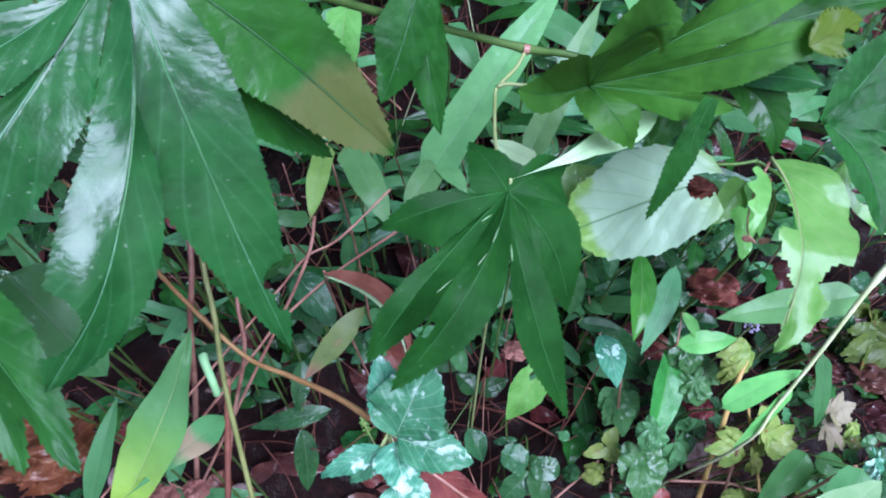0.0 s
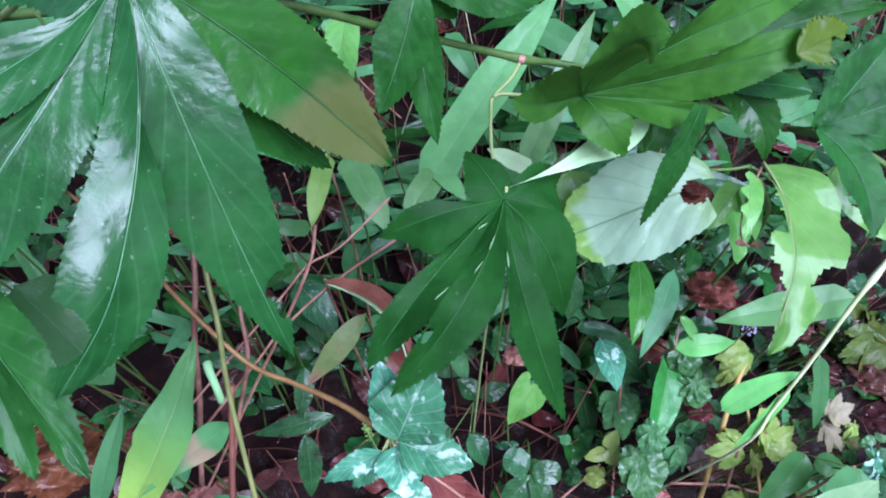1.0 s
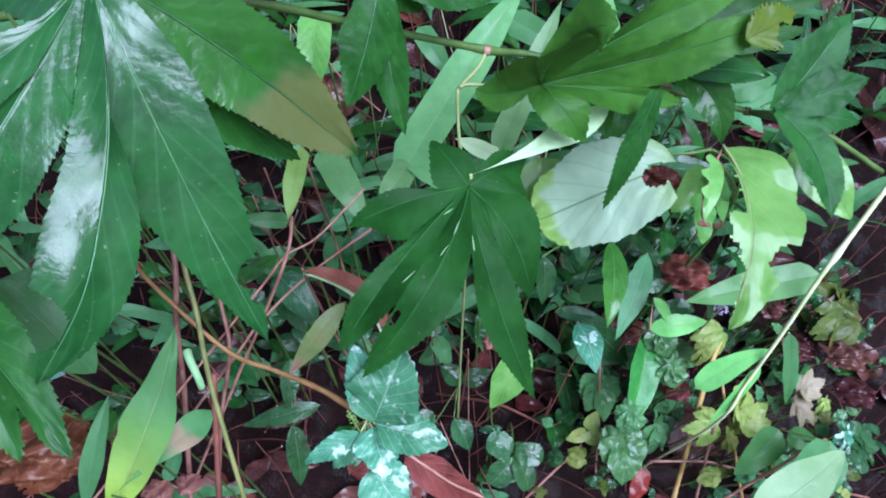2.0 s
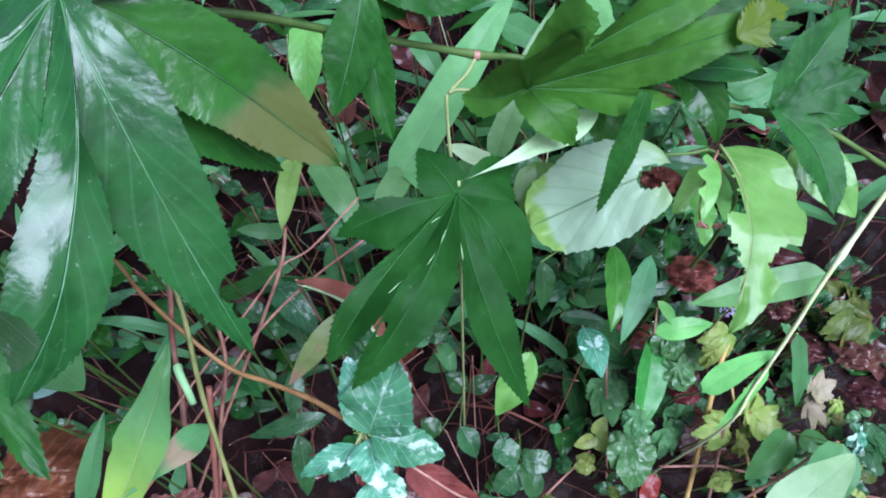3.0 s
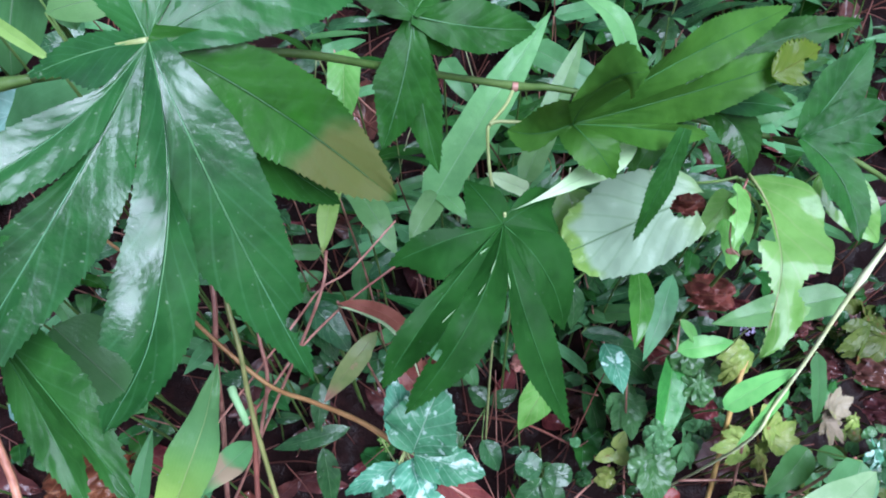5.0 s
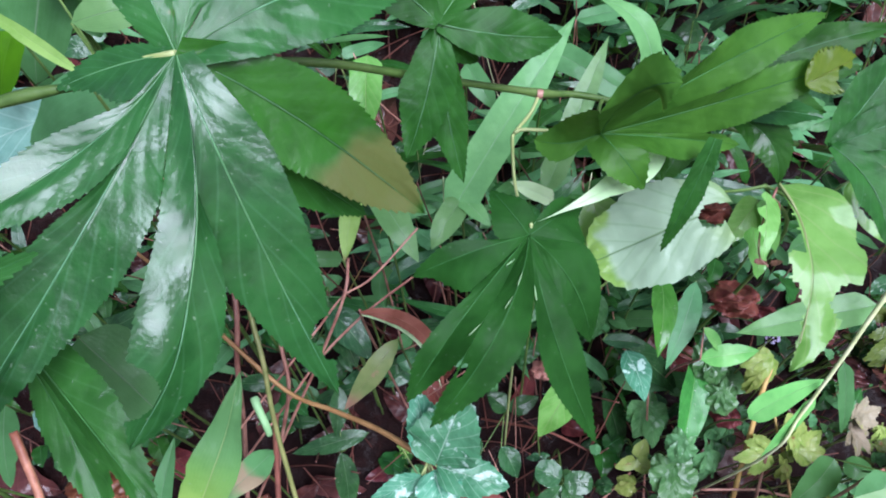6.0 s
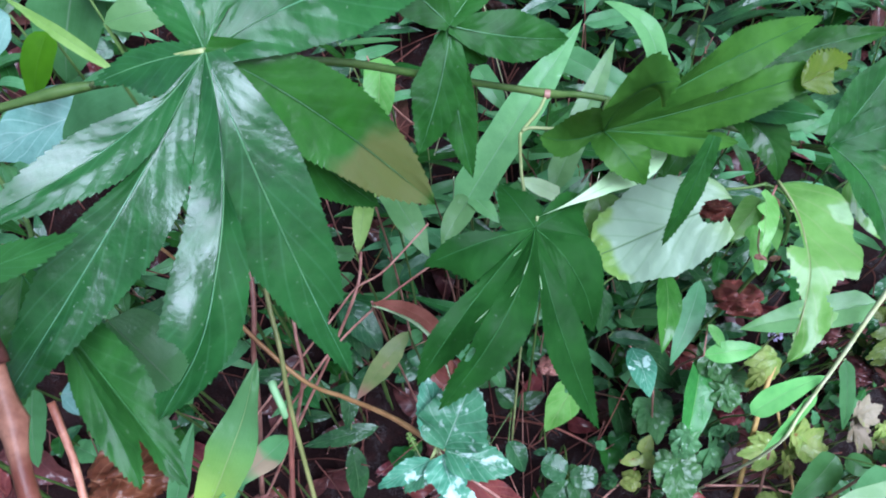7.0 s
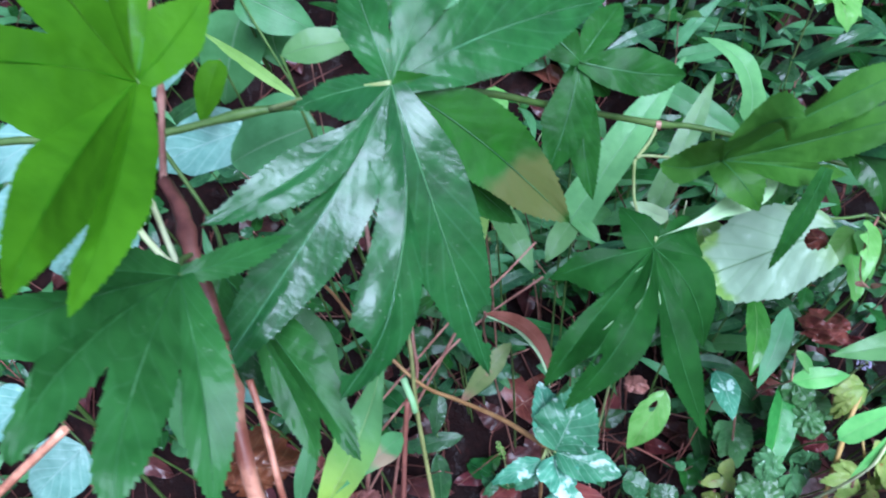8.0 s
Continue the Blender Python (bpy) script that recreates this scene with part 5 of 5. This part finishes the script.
def between(a, b, c, d):
    """A place within the patch whose corners are a, b and, below them, c, d."""
    u, v = crowd.random(), crowd.random()
    return Vector(a).lerp(Vector(b), u).lerp(Vector(c).lerp(Vector(d), u), v)


for count, corners, kinds, small, large in (
        (26, ((0.269, 0.273, -0.011), (0.374, 0.271, -0.006), (0.272, 0.198, -0.073), (0.373, 0.194, -0.057)), (YELLOW, YELLOW, WETGREEN, OLIVE, GRASS), 0.012, 0.024),
        (13, ((0.054, 0.256, -0.072), (0.179, 0.262, -0.074), (0.043, 0.201, -0.096), (0.219, 0.201, -0.093)), (WETGREEN, TEAL, TEAL, OLIVE), 0.010, 0.020),
        (14, ((0.196, 0.331, -0.029), (0.255, 0.332, -0.031), (0.195, 0.270, -0.069), (0.251, 0.259, -0.067)), (WETGREEN, WETGREEN, TEAL), 0.014, 0.026),
        (14, ((0.327, 0.374, 0.018), (0.397, 0.369, 0.023), (0.322, 0.319, -0.007), (0.390, 0.299, -0.011)), (OLIVE, WETGREEN, TEAL), 0.014, 0.028)):
    for i in range(count):
        at = between(*corners)
        a, size = crowd.uniform(0, 6.28), crowd.uniform(small, large)
        way = Vector((math.cos(a), 0.6 * math.sin(a), 0.6 * math.sin(a) - 0.3)) * size
        face = SHINING + Vector((crowd.gauss(0, 0.2), crowd.gauss(0, 0.2), 0))
        if crowd.random() < 0.5:
            lobed("small wet lobed leaf in the ground cover", crowd.choice(kinds), at, at + way, size * 0.8, face)
        else:
            low("small wet leaves in the ground cover", crowd.choice(kinds), [(at, at + way, size * 0.65), (at, at - way * 0.8 + Vector((0, 0, -0.3 * size)), size * 0.55)], kind="ovate", face=face, wave=0.1)

for at, size in (((-0.155, 0.147, 0.113), 0.0213), ((-0.139, 0.154, 0.106), 0.0181), ((-0.170, 0.164, 0.113), 0.0159), ((0.067, 0.295, 0.028), 0.0236)):
    crumpled("pinkish scrap of a dead leaf", at, size, DEAD_PINK)
for i in range(26):
    x, y = crowd.uniform(-0.16, 0.12), crowd.uniform(0.40, 0.60)
    low_end = Vector((x, y, ground_z(x, y)))
    top_end = low_end + Vector((crowd.gauss(0, 0.03), crowd.uniform(-0.06, 0.02), crowd.uniform(0.08, 0.20)))
    dead_stem("thin pale straw standing in the undergrowth", crowd.choice((CREAM, TAN, PALE_STEM)), [top_end, low_end.lerp(top_end, 0.5) + Vector((crowd.gauss(0, 0.006), 0, 0)), low_end + Vector((0, 0, 0.004))], 0.0004, crowd.uniform(0.0006, 0.0010))

# ---- fill: litter, straw and undergrowth over the whole bank ----
rng = random.Random(7)


def bank_point(x0=-0.75, x1=0.75, y0=-0.1, y1=1.0):
    x, y = rng.uniform(x0, x1), rng.uniform(y0, y1)
    return Vector((x, y, ground_z(x, y)))


for i in range(270):
    p = bank_point() if i < 220 else bank_point(-0.3, 0.4, 0.1, 0.5)
    a = rng.uniform(0, 2 * math.pi)
    way = Vector((math.cos(a), math.sin(a), 0.56 * math.sin(a) + rng.uniform(-0.1, 0.25))) * rng.uniform(0.03, 0.07)
    bm = bmesh.new()
    start = Vector((0, 0, rng.uniform(0.004, 0.012)))
    blade(bm, start, start + way, way.length * rng.uniform(0.35, 0.6), kind="ovate", face=(0, -0.4, 0.9), arch=rng.uniform(-0.12, 0.2), fold=rng.uniform(0, 0.5), twist=rng.uniform(-50, 50), wave=0.12)
    me = bpy.data.meshes.new("dead_leaf")
    bm.to_mesh(me)
    bm.free()
    me.materials.append(rng.choice((DEAD, DEAD_DARK, DEAD_DARK, DEAD_DARK, DEAD_DARK)))
    ob = tagged(new("dead_leaf", me), "curled dead brown leaf lying on wet soil", "dead leaf", "dead leaves")
    ob.location = p

bm = bmesh.new()
for i in range(900):
    p = bank_point()
    a = rng.gauss(0, 1.2) + (math.pi / 2 if rng.random() < 0.5 else 0)
    way = Vector((math.cos(a), 0.8 * math.sin(a), rng.uniform(0.0, 1.1) + 0.5 * math.sin(a))) * rng.uniform(0.03, 0.13)
    middle = p + way * 0.5 + Vector((rng.uniform(-1, 1), rng.uniform(-1, 1), rng.uniform(0, 1))) * 0.012
    r = rng.uniform(0.0004, 0.0012)
    rod(bm, [p, middle, p + way], r, r * 0.7, sides=4)
me = bpy.data.meshes.new("straw")
bm.to_mesh(me)
bm.free()
me.materials.append(STRAW)
tagged(new("straw", me), "reddish dead straw and fine stems", "straw", kind="stuff")

beyond = {mat.name: (mat, bmesh.new()) for mat in (GRASS, TEAL, HERB_HALF, STALK)}


def far_plant(p, tall, grassy):
    """A plant too far off to be told from its neighbours."""
    top = p + Vector((rng.uniform(-0.04, 0.04), rng.uniform(-0.05, 0.01), rng.uniform(0.06, 0.20) if tall else rng.uniform(0.015, 0.085)))
    rod(beyond[STALK.name][1], [p, p.lerp(top, 0.5) + Vector((0.006, 0, 0)), top], 0.0011, 0.0006, sides=4)
    turn = rng.uniform(0, 6.28)
    face = SHINING + Vector((rng.gauss(0, 0.25), rng.gauss(0, 0.25), 0))
    for k in range(5):
        a = turn + 2.4 * k
        at = p.lerp(top, 1 - 0.15 * k)
        size = rng.uniform(0.05, 0.10) if grassy else rng.uniform(0.016, 0.040)
        blade(beyond[rng.choice((GRASS, TEAL, TEAL, HERB_HALF)).name][1], at, at + Vector((math.cos(a), math.sin(a) * 0.7, rng.uniform(-0.3, 0.5))) * size,
              size * (rng.uniform(0.13, 0.2) if grassy else rng.uniform(0.4, 0.75)), kind="grass" if grassy else "ovate", arch=0.12, rows=8, face=face)


BARE = [Vector((-0.123, 0.234, -0.078)), Vector((-0.092, 0.219, -0.089)), Vector((-0.141, 0.253, 0.008))]


def fill_plant(p, tall, grassy, scale=1.0):
    """A plant of the undergrowth at p."""
    if any((p - b).length < 0.055 for b in BARE):
        return
    if p.y > 0.62:
        far_plant(p, tall, grassy)
        return
    h = rng.uniform(0.06, 0.20) if tall else rng.uniform(0.015, 0.085)
    top = p + Vector((rng.uniform(-0.04, 0.04), rng.uniform(-0.05, 0.01), h))
    if grassy:
        plant = thing("undergrowth_grass", p, "green grass tuft in the undergrowth", "grass", "undergrowth")
    else:
        plant = thing("undergrowth_herb", p, "small wet green herb on dark soil", "plant", "undergrowth")
    stem(plant, rng.choice((STALK, PINK)), [p - Vector((0, 0, 0.005)), p.lerp(top, 0.5) + Vector((0.006, 0, 0)), top], 0.0011, 0.0006, sides=5)
    turn = rng.uniform(0, 6.28)
    face = SHINING + Vector((rng.gauss(0, 0.25), rng.gauss(0, 0.25), 0))
    for k in range(rng.randint(3, 5) if grassy else rng.randint(4, 7)):
        a = turn + 2.4 * k
        node_at = p.lerp(top, 1 - 0.15 * k)
        if grassy:
            size = rng.uniform(0.05, 0.10)
            leaf(plant, rng.choice((GRASS, GRASS, TEAL, HERB_HALF)), node_at, node_at + Vector((math.cos(a), math.sin(a) * 0.6, rng.uniform(-0.3, 0.6))) * size,
                 size * rng.uniform(0.13, 0.2), kind="grass", arch=rng.uniform(0.05, 0.2), bend=rng.uniform(-0.1, 0.1), rows=10, face=face)
        else:
            size = rng.uniform(0.016, 0.040) * scale
            leaf(plant, rng.choice((TEAL, TEAL, TEAL, HERB_DRY, HERB_HALF, GRASS)), node_at, node_at + Vector((math.cos(a), math.sin(a) * 0.8 - 0.1, rng.uniform(-0.35, 0.35))) * size,
                 size * rng.uniform(0.4, 0.75), kind=rng.choice(("ovate", "ovate", "lance")), arch=0.1, rows=10, twist=rng.uniform(-30, 30), face=face, wave=0.10, fold=rng.uniform(0.05, 0.4))


for i in range(260):
    p = bank_point(-0.75, 0.75, 0.42, 1.15)
    fill_plant(p, rng.random() < 0.6, rng.random() < 0.65)
for i in range(110):
    p = bank_point(-0.55, 0.30, 0.34, 0.62)
    fill_plant(p, rng.random() < 0.6, rng.random() < 0.65)
for i in range(105):
    p = bank_point(0.02, 0.62, 0.02, 0.45)
    if p.x < 0.16 and rng.random() < 0.7:
        continue
    fill_plant(p, False, False, 0.75)
for i in range(34):
    p = bank_point(-0.7, -0.02, -0.05, 0.42)
    fill_plant(p, rng.random() < 0.2, rng.random() < 0.4)

for i in range(60):
    p = bank_point(0.0, 0.45, 0.42, 0.75)
    fill_plant(p, rng.random() < 0.7, rng.random() < 0.3)
for i in range(150):
    p = bank_point(-0.95, 0.95, 0.65, 1.35)
    fill_plant(p, rng.random() < 0.5, rng.random() < 0.5)

for mat, bm in beyond.values():
    me = bpy.data.meshes.new("undergrowth")
    bm.to_mesh(me)
    bm.free()
    me.materials.append(mat)
    tagged(new("undergrowth", me), "mixed green herbs and grass at the back", "undergrowth", kind="stuff")

# the same undergrowth, farther along the bank
bm = bmesh.new()
for i in range(9000):
    x, y = rng.gauss(0, 1.6), rng.uniform(-1.6, 3.4)
    if abs(x) < 0.75 and -0.5 < y < 1.3:
        continue
    p = Vector((x, y, ground_z(x, y) + rng.uniform(0.0, 0.12)))
    a = rng.uniform(0, 6.28)
    size = rng.uniform(0.04, 0.1)
    blade(bm, p, p + Vector((math.cos(a), math.sin(a), rng.uniform(0.0, 0.8))) * size, size * rng.uniform(0.2, 0.5), kind="lance", rows=4)
me = bpy.data.meshes.new("undergrowth")
bm.to_mesh(me)
bm.free()
me.materials.append(TEAL)
tagged(new("undergrowth", me), "green undergrowth covering the bank farther off", "undergrowth", kind="stuff")
